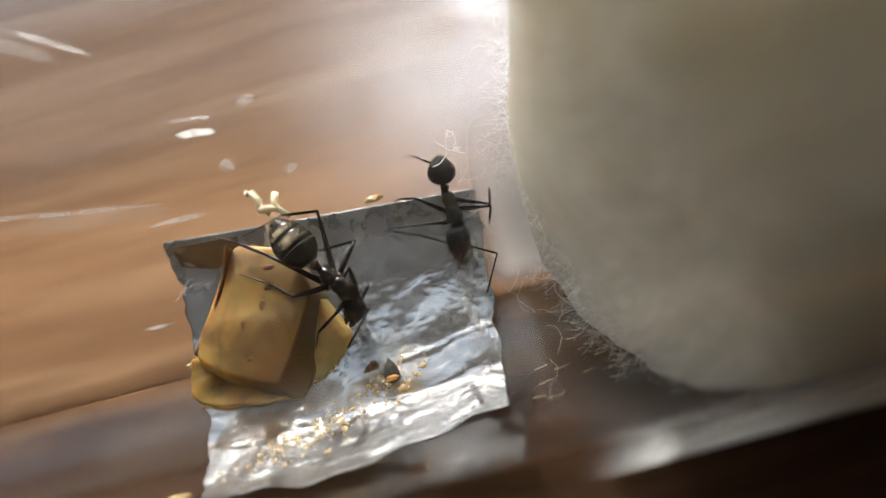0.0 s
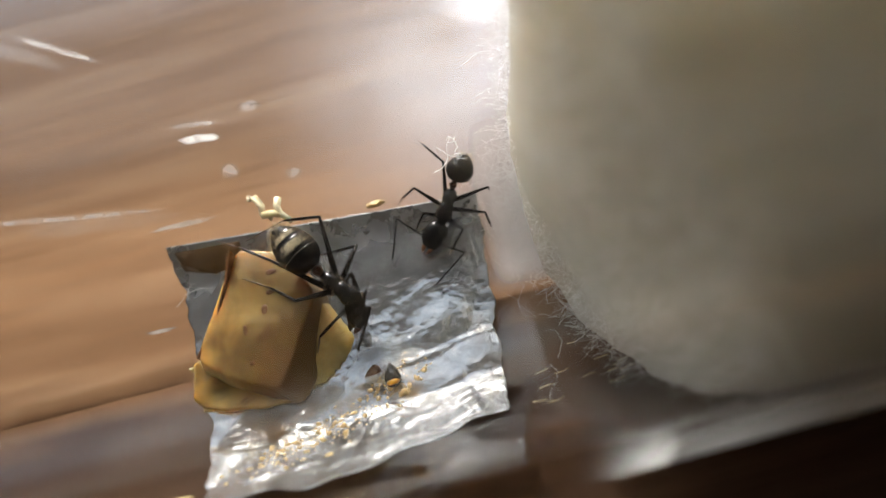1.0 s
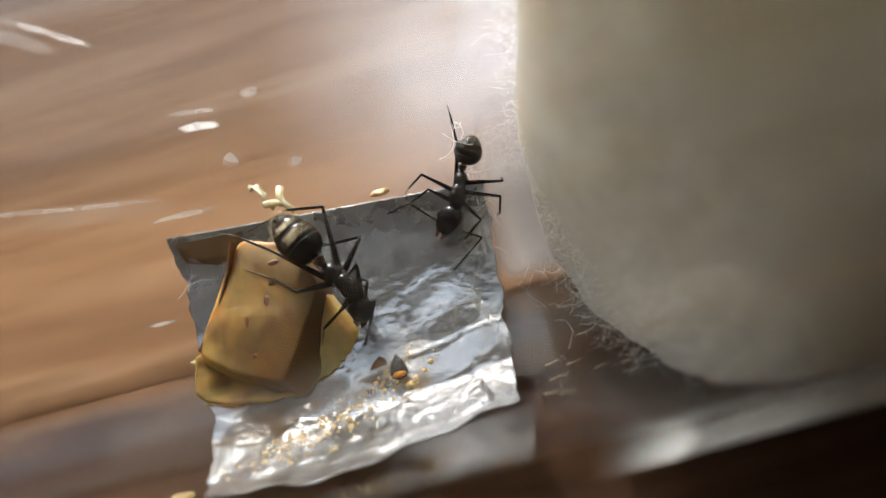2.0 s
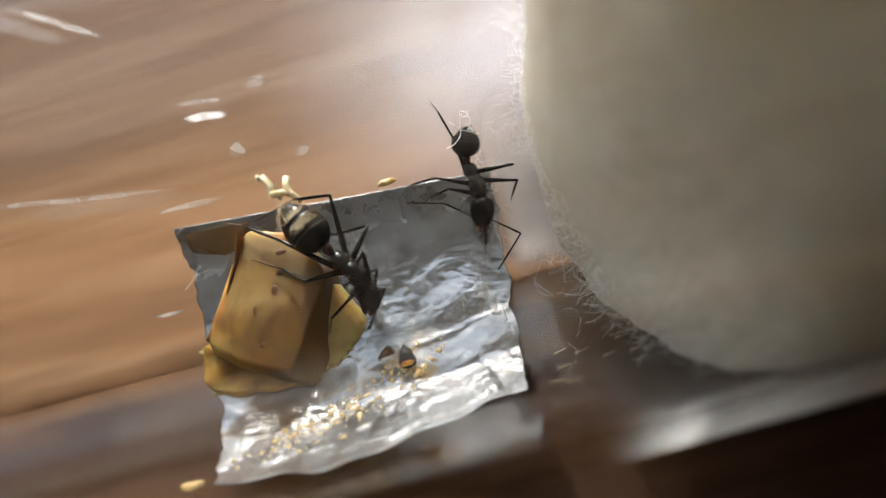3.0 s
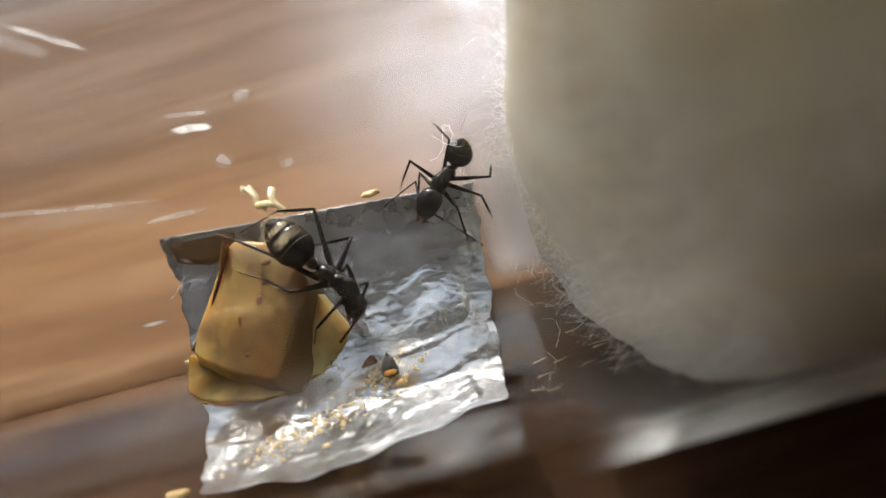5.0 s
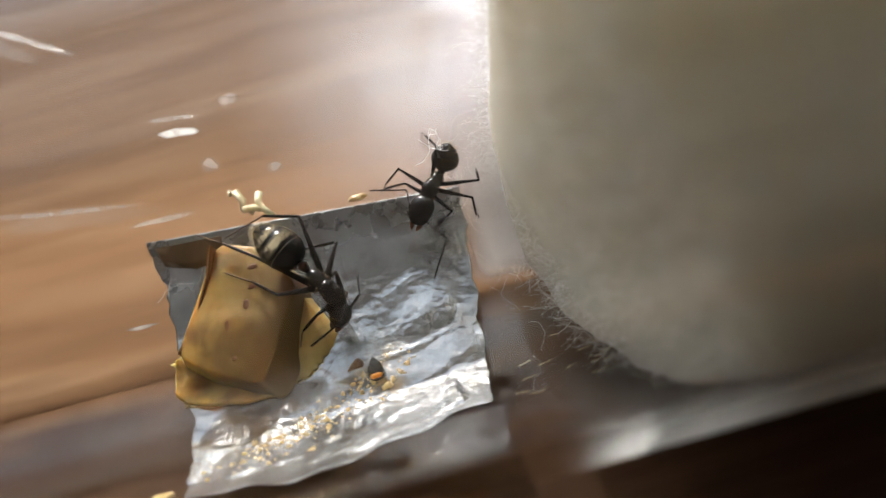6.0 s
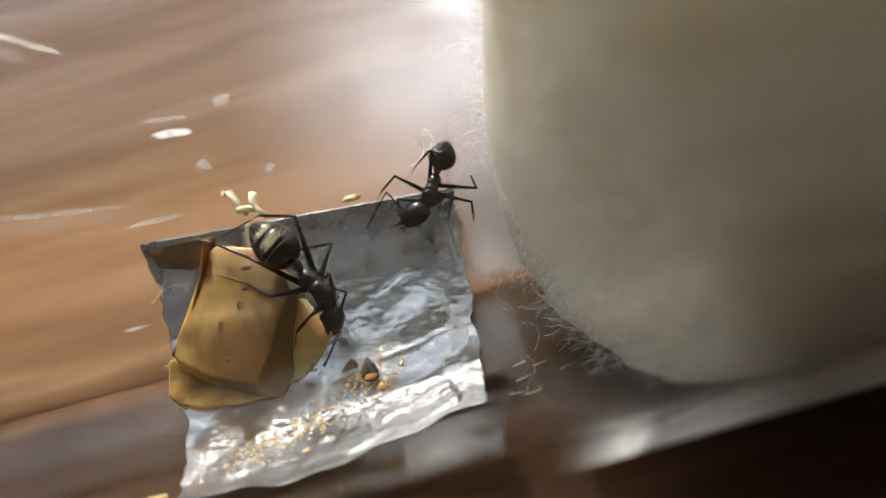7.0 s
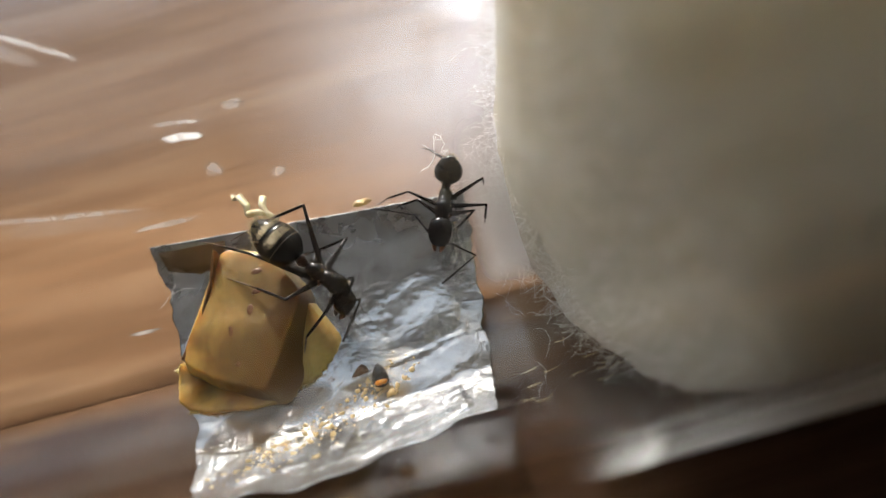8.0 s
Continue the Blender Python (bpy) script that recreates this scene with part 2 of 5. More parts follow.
def box(bm, lo, hi):
    c = [(a + b) / 2 for a, b in zip(lo, hi)]
    s = [b - a for a, b in zip(lo, hi)]
    r = bmesh.ops.create_cube(bm, size=1.0)
    bmesh.ops.scale(bm, vec=s, verts=r["verts"])
    bmesh.ops.translate(bm, vec=c, verts=r["verts"])
    return r["verts"]


def lathe(profile, n=16, bend=0.0):
    """A body along +y from rings (y, half width, half height, lift); the ends are closed."""
    bm = bmesh.new()
    rings = []
    for y, w, h, lift in profile:
        rings.append([bm.verts.new((w * math.cos(2 * math.pi * k / n), y, lift + h * math.sin(2 * math.pi * k / n))) for k in range(n)])
    for a, b in zip(rings, rings[1:]):
        for k in range(n):
            bm.faces.new((a[k], b[k], b[(k + 1) % n], a[(k + 1) % n]))
    bm.faces.new(rings[0])
    bm.faces.new(rings[-1][::-1])
    bmesh.ops.recalc_face_normals(bm, faces=bm.faces)
    return bm


def strand(bm, points, radius, sides=4, taper=0.5):
    """A thin thread along points."""
    rings = []
    pts = [Vector(p) for p in points]
    for i, p in enumerate(pts):
        d = (pts[min(i + 1, len(pts) - 1)] - pts[max(i - 1, 0)]).normalized()
        u = d.orthogonal().normalized()
        v = d.cross(u)
        r = radius * (1 - (1 - taper) * i / (len(pts) - 1))
        rings.append([bm.verts.new(p + r * (u * math.cos(2 * math.pi * k / sides) + v * math.sin(2 * math.pi * k / sides))) for k in range(sides)])
    for a, b in zip(rings, rings[1:]):
        for k in range(sides):
            bm.faces.new((a[k], b[k], b[(k + 1) % sides], a[(k + 1) % sides]))
    bm.faces.new(rings[0])
    bm.faces.new(rings[-1][::-1])


def lump(rng, radius, stretch=(1, 1, 1), rough=0.3, level=2):
    """An uneven crumb."""
    bm = bmesh.new()
    bmesh.ops.create_icosphere(bm, subdivisions=level, radius=radius)
    off = Vector((rng.random() * 50, rng.random() * 50, rng.random() * 50))
    for v in bm.verts:
        k = 1 + rough * noise.noise(v.co / radius * 0.9 + off) + rough * 0.5 * noise.noise(v.co / radius * 2.3 + off)
        v.co = Vector([c * k * s for c, s in zip(v.co, stretch)])
    return bm


TUBE_R, GLASS_R, TUBE_Z = 12.0, 13.0, 13.0


def tube_floor(y):
    return TUBE_Z - math.sqrt(max(TUBE_R ** 2 - y * y, 0.01))


def foil_height(x, y):
    """The foil lies in the round of the tube, less curved than the glass."""
    if y < 1.2:   # towards the near edge it rises, ever steeper
        d = min(1.2 - y, 4.7)
        rise = 1.464 + 0.03 * d + 0.020 * d * d + 0.29 * max(0.0, -3.5 - y)
    else:
        rise = 1.45 + 0.010 * y * y + 0.00046 * y ** 4
    return max(rise, tube_floor(max(-11.5, min(11.5, y))) + 0.06)


# ---------------------------------------------------------------- room and table
def build_room():
    bm = bmesh.new()
    box(bm, (-1600, -1700, -800), (1600, 1100, -750))
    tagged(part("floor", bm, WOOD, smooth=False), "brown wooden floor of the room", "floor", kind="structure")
    bm = bmesh.new()
    box(bm, (-1600, -1700, 1700), (1600, 1100, 1760))
    tagged(part("ceiling", bm, LIMEWASH, smooth=False), "plain white-washed ceiling in shade", "ceiling", kind="structure")
    for name, lo, hi in (("wall_south", (-1600, -1780, -750), (1600, -1700, 1700)), ("wall_west", (-1680, -1700, -750), (-1600, 1100, 1700)), ("wall_east", (1600, -1700, -750), (1680, 1100, 1700))):
        bm = bmesh.new()
        box(bm, lo, hi)
        tagged(part(name, bm, PLASTER, smooth=False), "plain warm plastered wall", "wall", kind="structure")
    bm = bmesh.new()
    for lo, hi in (((-1600, 960, -750), (-1150, 1100, 1700)), ((550, 960, -750), (1600, 1100, 1700)), ((-1150, 960, -750), (550, 1100, 60)), ((-1150, 960, 1180), (550, 1100, 1700))):
        box(bm, lo, hi)
    tagged(part("wall_north", bm, PLASTER, smooth=False), "plastered wall with the window opening", "wall", kind="structure")
    win = thing("window_1", "white window frame round the sunlit opening", "window", kind="structure", at=(-300, 1030, 60))
    for k, (lo, hi) in enumerate((((-847, -30, 3), (-800, 30, 1117)), ((800, -30, 3), (847, 30, 1117)), ((-800, -30, 3), (800, 30, 60)), ((-800, -30, 1060), (800, 30, 1117)))):
        bm = bmesh.new()
        box(bm, lo, hi)
        part("window_frame", bm, WHITE, win, smooth=False)
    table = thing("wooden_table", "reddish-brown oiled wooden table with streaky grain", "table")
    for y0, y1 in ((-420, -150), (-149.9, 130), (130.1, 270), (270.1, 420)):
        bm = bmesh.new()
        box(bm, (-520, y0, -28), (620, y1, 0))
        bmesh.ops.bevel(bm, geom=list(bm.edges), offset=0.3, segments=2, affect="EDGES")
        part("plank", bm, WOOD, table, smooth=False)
    for x in (-470, 570):
        for y in (-370, 370):
            bm = bmesh.new()
            box(bm, (x - 25, y - 25, -750), (x + 25, y + 25, -28))
            part("leg", bm, WOOD, table, smooth=False)


# ---------------------------------------------------------------- glass tube
def build_tube():
    tube = thing("test_tube", "clear glass test tube lying on the table", "test tube", at=(0, 0, TUBE_Z))
    n = 128
    outer = [(-72.0, 12.5)] + [(-71.5, 13.0)] + [(x, 13.0) for x in (-40, -20, 0, 20, 40, 60)] + [(60 + 13 * math.sin(a), 13 * math.cos(a)) for a in (0.3, 0.6, 0.9, 1.2, 1.45)]
    inner = [(60 + 12 * math.sin(a), 12 * math.cos(a)) for a in (1.45, 1.2, 0.9, 0.6, 0.3)] + [(x, 12.0) for x in (60, 40, 20, 0, -20, -40, -71.5)] + [(-72.0, 12.2)]
    bm = bmesh.new()
    rings = [[bm.verts.new((x, r * math.cos(2 * math.pi * k / n), r * math.sin(2 * math.pi * k / n))) for k in range(n)] for x, r in outer + inner]
    mid = len(outer)
    for i in range(len(rings)):
        if i == mid - 1:
            continue
        a, b = rings[i], rings[(i + 1) % len(rings)]
        for k in range(n):
            bm.faces.new((a[k], a[(k + 1) % n], b[(k + 1) % n], b[k]))
    for ring, x in ((rings[mid - 1], 73.0), (rings[mid], 72.0)):
        tip = bm.verts.new((x, 0, 0))
        for k in range(n):
            bm.faces.new((ring[k], ring[(k + 1) % n], tip))
    bmesh.ops.recalc_face_normals(bm, faces=bm.faces)
    glass = part("glass_wall", bm, GLASS, tube, "thin clear glass")
    glass.visible_shadow = False

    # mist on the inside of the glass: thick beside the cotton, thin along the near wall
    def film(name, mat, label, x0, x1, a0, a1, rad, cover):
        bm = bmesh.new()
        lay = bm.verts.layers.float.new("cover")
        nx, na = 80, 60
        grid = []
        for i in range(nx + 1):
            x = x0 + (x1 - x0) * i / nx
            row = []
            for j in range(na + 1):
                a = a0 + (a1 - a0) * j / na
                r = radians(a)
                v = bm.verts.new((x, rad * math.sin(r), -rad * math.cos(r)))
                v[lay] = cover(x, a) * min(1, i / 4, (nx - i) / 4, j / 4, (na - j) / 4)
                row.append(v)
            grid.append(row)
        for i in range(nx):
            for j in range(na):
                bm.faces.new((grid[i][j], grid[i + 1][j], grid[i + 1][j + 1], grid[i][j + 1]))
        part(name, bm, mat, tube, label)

    def step(v, lo, hi):
        k = max(0.0, min(1.0, (v - lo) / (hi - lo)))
        return k * k * (3 - 2 * k)

    def damp(x, a):
        """How much of the inner wall is misted: most beside the plug, fading along the tube and up the wall."""
        broad = 0.54 * step(x, -14, 5.0) ** 2.0 * (1 - 0.6 * step(a, 50, 85)) * (0.8 + 0.2 * step(a, 0, 30)) * step(a, -7, -1)
        high = (0.08 + 0.46 * step(a, 58, 78)) * (1 - 0.65 * step(a, 82, 112)) * step(x, -1.5, 6.0) ** 1.5 * step(a, 0, 12)
        thin = 0.03 * step(a, 40, 75) * step(x, -40, -24)
        return max(broad, high, thin) * step(-a, -132, -75)

    for k in range(3):   # mist in three thin layers of droplets
        film("condensation_film", CONDENSATION, "whitish misted film inside the glass", -40, 12, -8, 132, 11.988 - 0.006 * k,
             lambda x, a: min(0.24, 1 - (1 - min(0.95, damp(x, a))) ** (1 / 3)))
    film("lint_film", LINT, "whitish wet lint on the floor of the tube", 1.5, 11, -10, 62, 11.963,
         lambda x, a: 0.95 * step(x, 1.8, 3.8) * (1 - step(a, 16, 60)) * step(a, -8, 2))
    film("mist_film", MIST_GLOW, "thin grey mist along the near inner wall", 2, 40, -100, -26, 11.94,
         lambda x, a: 0.05 * step(x, 2, 6) * step(-a, 28, 50))
    # added pale film that paints the light glowing along the outer rim
    film("rim_glow_film", MIST_GLOW, "pale film that paints a bright edge along the outer glass rim", 1, 58, -128, -66, 13.04,
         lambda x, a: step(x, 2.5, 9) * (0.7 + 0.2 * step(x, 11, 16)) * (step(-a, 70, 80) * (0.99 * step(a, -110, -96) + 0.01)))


def build_drops():
    """Small marks on the inside of the far wall: painted sun glints, dried white residue and clear drops."""
    rng = random.Random(5)

    def on_wall(ob, x, y, z, turn=0.0):
        a = math.atan2(y, TUBE_Z - z)
        ob.matrix_world = Matrix.Translation(Vector((x, 11.86 * math.sin(a), TUBE_Z - 11.86 * math.cos(a))) * MM) @ Euler((a, 0, 0)).to_matrix().to_4x4() @ pose(0, 0, 0, 0, 0, turn)

    def smear(x, y, z, long, wide, turn, strength):
        """A soft-edged white patch for painted glints and dried residue, bent to the glass."""
        bm = bmesh.new()
        lay = bm.verts.layers.float.new("cover")
        a0 = math.atan2(y, TUBE_Z - z)
        ct, st = math.cos(radians(turn)), math.sin(radians(turn))
        grid = []
        for i in range(25):
            u = -1 + i / 12
            row = []
            for j in range(13):
                w = -1 + j / 6
                dx, da = u * long * ct - w * wide * st, (u * long * st + w * wide * ct) / 11.9
                a = a0 + da
                v = bm.verts.new((x + dx, 11.9 * math.sin(a), TUBE_Z - 11.9 * math.cos(a)))
                edge = 1 - (u * u + w * w) + 0.5 * noise.noise((u * 2 + x, w * 1.2, y))
                v[lay] = strength * max(0.0, min(1.0, edge * 1.6))
                row.append(v)
            grid.append(row)
        for i in range(24):
            for j in range(12):
                bm.faces.new((grid[i][j], grid[i + 1][j], grid[i + 1][j + 1], grid[i][j + 1]))
        tagged(part("glint_residue_mark", bm, SMEAR_GLINT), "pale patch painting glints and dried residue on the glass", "residue", "marks on the glass")

    for spec in ((-11.5, 10.33, 7.05, 1.25, 0.32, -9, 1.0), (-11.4, 10.75, 7.85, 1.5, 0.20, -9, 0.35), (-15.2, 11.75, 14.5, 2.3, 0.30, -56, 0.42), (-16.9, 11.8, 14.9, 2.2, 0.7, -56, 0.12),
                 (-8.3, 10.85, 8.1, 0.6, 0.35, 10, 0.3), (-10.7, 9.0, 5.2, 0.55, 0.5, 0, 0.35), (-7.3, 8.25, 4.4, 0.5, 0.35, 0, 0.3), (-20.5, 8.9, 4.95, 6.5, 0.22, -10, 0.30), (-19.0, 8.3, 4.35, 5.5, 0.6, -9, 0.12),
                 (-14.2, 7.3, 3.5, 2.2, 0.2, -2, 0.5), (-17.0, 1.9, 1.15, 1.0, 0.14, -3, 0.9)):
        smear(*spec)
    for x, y, z, r, sx in ((-8.5, 10.9, 8.15, 0.22, 1.8), (-8.0, 10.85, 8.0, 0.18, 1.6), (-7.1, 8.3, 4.45, 0.2, 1.4)):
        d = part("water_drop", lump(rng, r, (sx, 1.0, 0.25), 0.25, 3), WATER)
        on_wall(d, x, y, z)
        d.visible_shadow = False
        tagged(d, "small clear water drop on the glass", "water drop", "drops on the glass")


# ---------------------------------------------------------------- cotton plug
def cotton_face(y):
    """How far the plug's face stands back along the tube."""
    return 0.022 * y ** 2 - 0.09 * y - 0.5 + 0.11 * max(0.0, y - 8.6) ** 2


def build_cotton():
    plug = thing("cotton_plug", "off-white cotton wool plug filling the tube", "cotton plug", at=(5.8, 0, TUBE_Z))
    rng = random.Random(11)
    bm = bmesh.new()
    n, rings = 96, []
    steps = [(0.0, 0.02)] + [(0.0, f) for f in (0.15, 0.3, 0.45, 0.6, 0.72, 0.83, 0.91, 0.96)] + [(x, 1.0) for x in (1.2, 2.5, 4, 6, 8, 10, 13, 16, 20, 25, 30, 36)] + [(37.0, 0.8), (37.6, 0.4), (37.8, 0.02)]
    for x, f in steps:
        ring = []
        for k in range(n):
            a = 2 * math.pi * k / n
            c, s = math.cos(a), math.sin(a)
            r = 11.75 * f
            dome = 0.0
            if x <= 1.2:
                dome = -0.5 + 0.5 * f ** 3.0
            p = Vector((x + dome, r * c, r * s))
            q = p * 0.22
            if x <= 1.2:
                p.x += 0.5 * noise.noise(q) + 0.25 * noise.noise(q * 3.1)
            if x < 10:
                p.x += cotton_face(p.y) * (1 - x / 10)
            if f > 0.9 and x > 1:
                k2 = 1 - 0.05 * abs(noise.noise(p * 0.3)) - 0.03 * abs(noise.noise(p * 0.9))
                p.y, p.z = p.y * k2, p.z * k2
            ring.append(bm.verts.new(p))
        rings.append(ring)
    for a, b in zip(rings, rings[1:]):
        for k in range(n):
            bm.faces.new((a[k], a[(k + 1) % n], b[(k + 1) % n], b[k]))
    bm.faces.new(rings[0][::-1])
    bm.faces.new(rings[-1])
    bmesh.ops.recalc_face_normals(bm, faces=bm.faces)
    part("wad", bm, COTTON, plug, "dense cotton wool")
    # loose fuzz on the face of the wad and where it meets the glass
    bm = bmesh.new()
    for _ in range(2600):
        a = rng.uniform(0, 2 * math.pi)
        f = rng.uniform(0.25, 1.0) ** 0.5
        p = Vector((0.5 * f ** 3 - 0.5 + rng.uniform(-0.2, 0.8), 11.6 * f * math.cos(a), 11.6 * f * math.sin(a)))
        p.x += cotton_face(p.y)
        d = Vector((-rng.uniform(0.1, 0.9), rng.uniform(-1, 1), rng.uniform(-1, 1))).normalized()
        pts = [p.copy()]
        for _ in range(6):
            d = (d + 0.55 * Vector((rng.uniform(-1, 1), rng.uniform(-1, 1), rng.uniform(-1, 1)))).normalized()
            q = pts[-1] + d * rng.uniform(0.14, 0.34)
            rad = math.hypot(q.y, q.z)
            if rad > 11.8:
                q.y, q.z = q.y * 11.8 / rad, q.z * 11.8 / rad
            pts.append(q)
        strand(bm, pts, rng.uniform(0.005, 0.009), 3)
    for _ in range(320):
        a = radians(rng.gauss(-75, 45))
        p = Vector((rng.uniform(-0.2, 0.9), 11.7 * math.cos(a), 11.7 * math.sin(a)))
        p.x += cotton_face(p.y)
        d = Vector((-rng.uniform(0.2, 1.0), rng.uniform(-1, 1), rng.uniform(0, 0.5))).normalized()
        pts = [p.copy()]
        for _ in range(7):
            d = (d + 0.5 * Vector((rng.uniform(-1, 1), rng.uniform(-1, 1), rng.uniform(-0.6, 1)))).normalized()
            q = pts[-1] + d * rng.uniform(0.12, 0.36)
            rad = math.hypot(q.y, q.z)
            if rad > 11.85:
                q.y, q.z = q.y * 11.85 / rad, q.z * 11.85 / rad
            pts.append(q)
        strand(bm, pts, rng.uniform(0.007, 0.014), 3)
    for _ in range(420):
        a = radians(rng.choice((rng.uniform(-8, 75), rng.uniform(6, 42))))
        out = abs(rng.gauss(0, 1.25))
        rad = 11.8 - abs(rng.gauss(0, 0.7))
        p = Vector((0.4 - out, rad * math.sin(a), -rad * math.cos(a)))
        p.x += cotton_face(p.y)
        d = Vector((rng.uniform(-1, 1), rng.uniform(-1, 1), rng.uniform(-0.4, 0.6))).normalized()
        pts = [p.copy()]
        for _ in range(6):
            d = (d + 0.45 * Vector((rng.uniform(-1, 1), rng.uniform(-1, 1), rng.uniform(-1, 1)))).normalized()
            q = pts[-1] + d * rng.uniform(0.15, 0.4)
            rr = math.hypot(q.y, q.z)
            if rr > 11.85:
                q.y, q.z = q.y * 11.85 / rr, q.z * 11.85 / rr
            pts.append(q)
        strand(bm, pts, rng.uniform(0.006, 0.010), 3)
    for _ in range(650):   # a bright halo of fibres round the face, on the window's side
        a = radians(rng.uniform(15, 130))
        rad = 11.8 - abs(rng.gauss(0, 1.1))
        p = Vector((0.3 - abs(rng.gauss(0, 0.55)), rad * math.sin(a), -rad * math.cos(a)))
        p.x += cotton_face(p.y)
        d = Vector((rng.uniform(-1, 1), rng.uniform(-1, 1), rng.uniform(-1, 1))).normalized()
        pts = [p.copy()]
        for _ in range(6):
            d = (d + 0.5 * Vector((rng.uniform(-1, 1), rng.uniform(-1, 1), rng.uniform(-1, 1)))).normalized()
            q = pts[-1] + d * rng.uniform(0.08, 0.26)
            rr = math.hypot(q.y, q.z)
            if rr > 11.85:
                q.y, q.z = q.y * 11.85 / rr, q.z * 11.85 / rr
            pts.append(q)
        strand(bm, pts, rng.uniform(0.004, 0.008), 3)
    tagged(part("fuzz", bm, FIBRE, plug, "fine loose white fibres"), kind="stuff")


def build_loose_fibres():
    rng = random.Random(23)

    def fibre(name_label, start, heading, length, curl, radius=0.012, seed=0):
        r = random.Random(seed)
        d = Vector(heading).normalized()
        pts = [Vector((0, 0, 0))]
        for _ in range(14):
            d = (d + curl * Vector((r.uniform(-1, 1), r.uniform(-1, 1), 0.4 * r.uniform(-1, 1)))).normalized()
            pts.append(pts[-1] + d * length / 14)
        bm = bmesh.new()
        strand(bm, pts, radius, 4, 0.7)
        ob = part("cotton_fibre", bm, FIBRE)
        ob.location = Vector(start) * MM
        tagged(ob, name_label, "fibre", "loose cotton fibres")

    fibre("curled white cotton fibre caught on the foil", (-15.6, 2.7, 2.2), (0.9, -0.1, 0.1), 2.6, 0.5, 0.014, 1)
    fibre("curled white cotton fibre caught on the foil", (-14.9, 2.9, 2.3), (0.1, 0.5, 0.4), 1.8, 0.9, 0.014, 2)
    fibre("wavy white cotton fibre over the ant", (0.6, 5.3, 5.2), (1, 0.15, 0), 2.6, 0.3, 0.028, 3)
    fibre("wavy white cotton fibre over the ant", (1.1, 6.6, 5.6), (1, -0.2, 0), 1.9, 0.5, 0.022, 4)
    fibre("looped white cotton fibre over the ant", (2.0, 6.2, 5.3), (0.6, 0.6, 0), 2.6, 1.2, 0.024, 5)
    fibre("looped white cotton fibre over the ant", (2.2, 6.0, 5.3), (-0.2, 0.8, 0), 2.2, 1.3, 0.024, 6)
    for k in range(26):
        x, y = rng.uniform(3.0, 7.0), rng.uniform(-7.5, 6.5)
        fibre("fine cotton fibre clinging to the glass", (x, y, tube_floor(y) + 0.12), (rng.uniform(-1, 1), rng.uniform(-1, 1), 0), rng.uniform(1.2, 3.0), 0.5, 0.009, 40 + k)


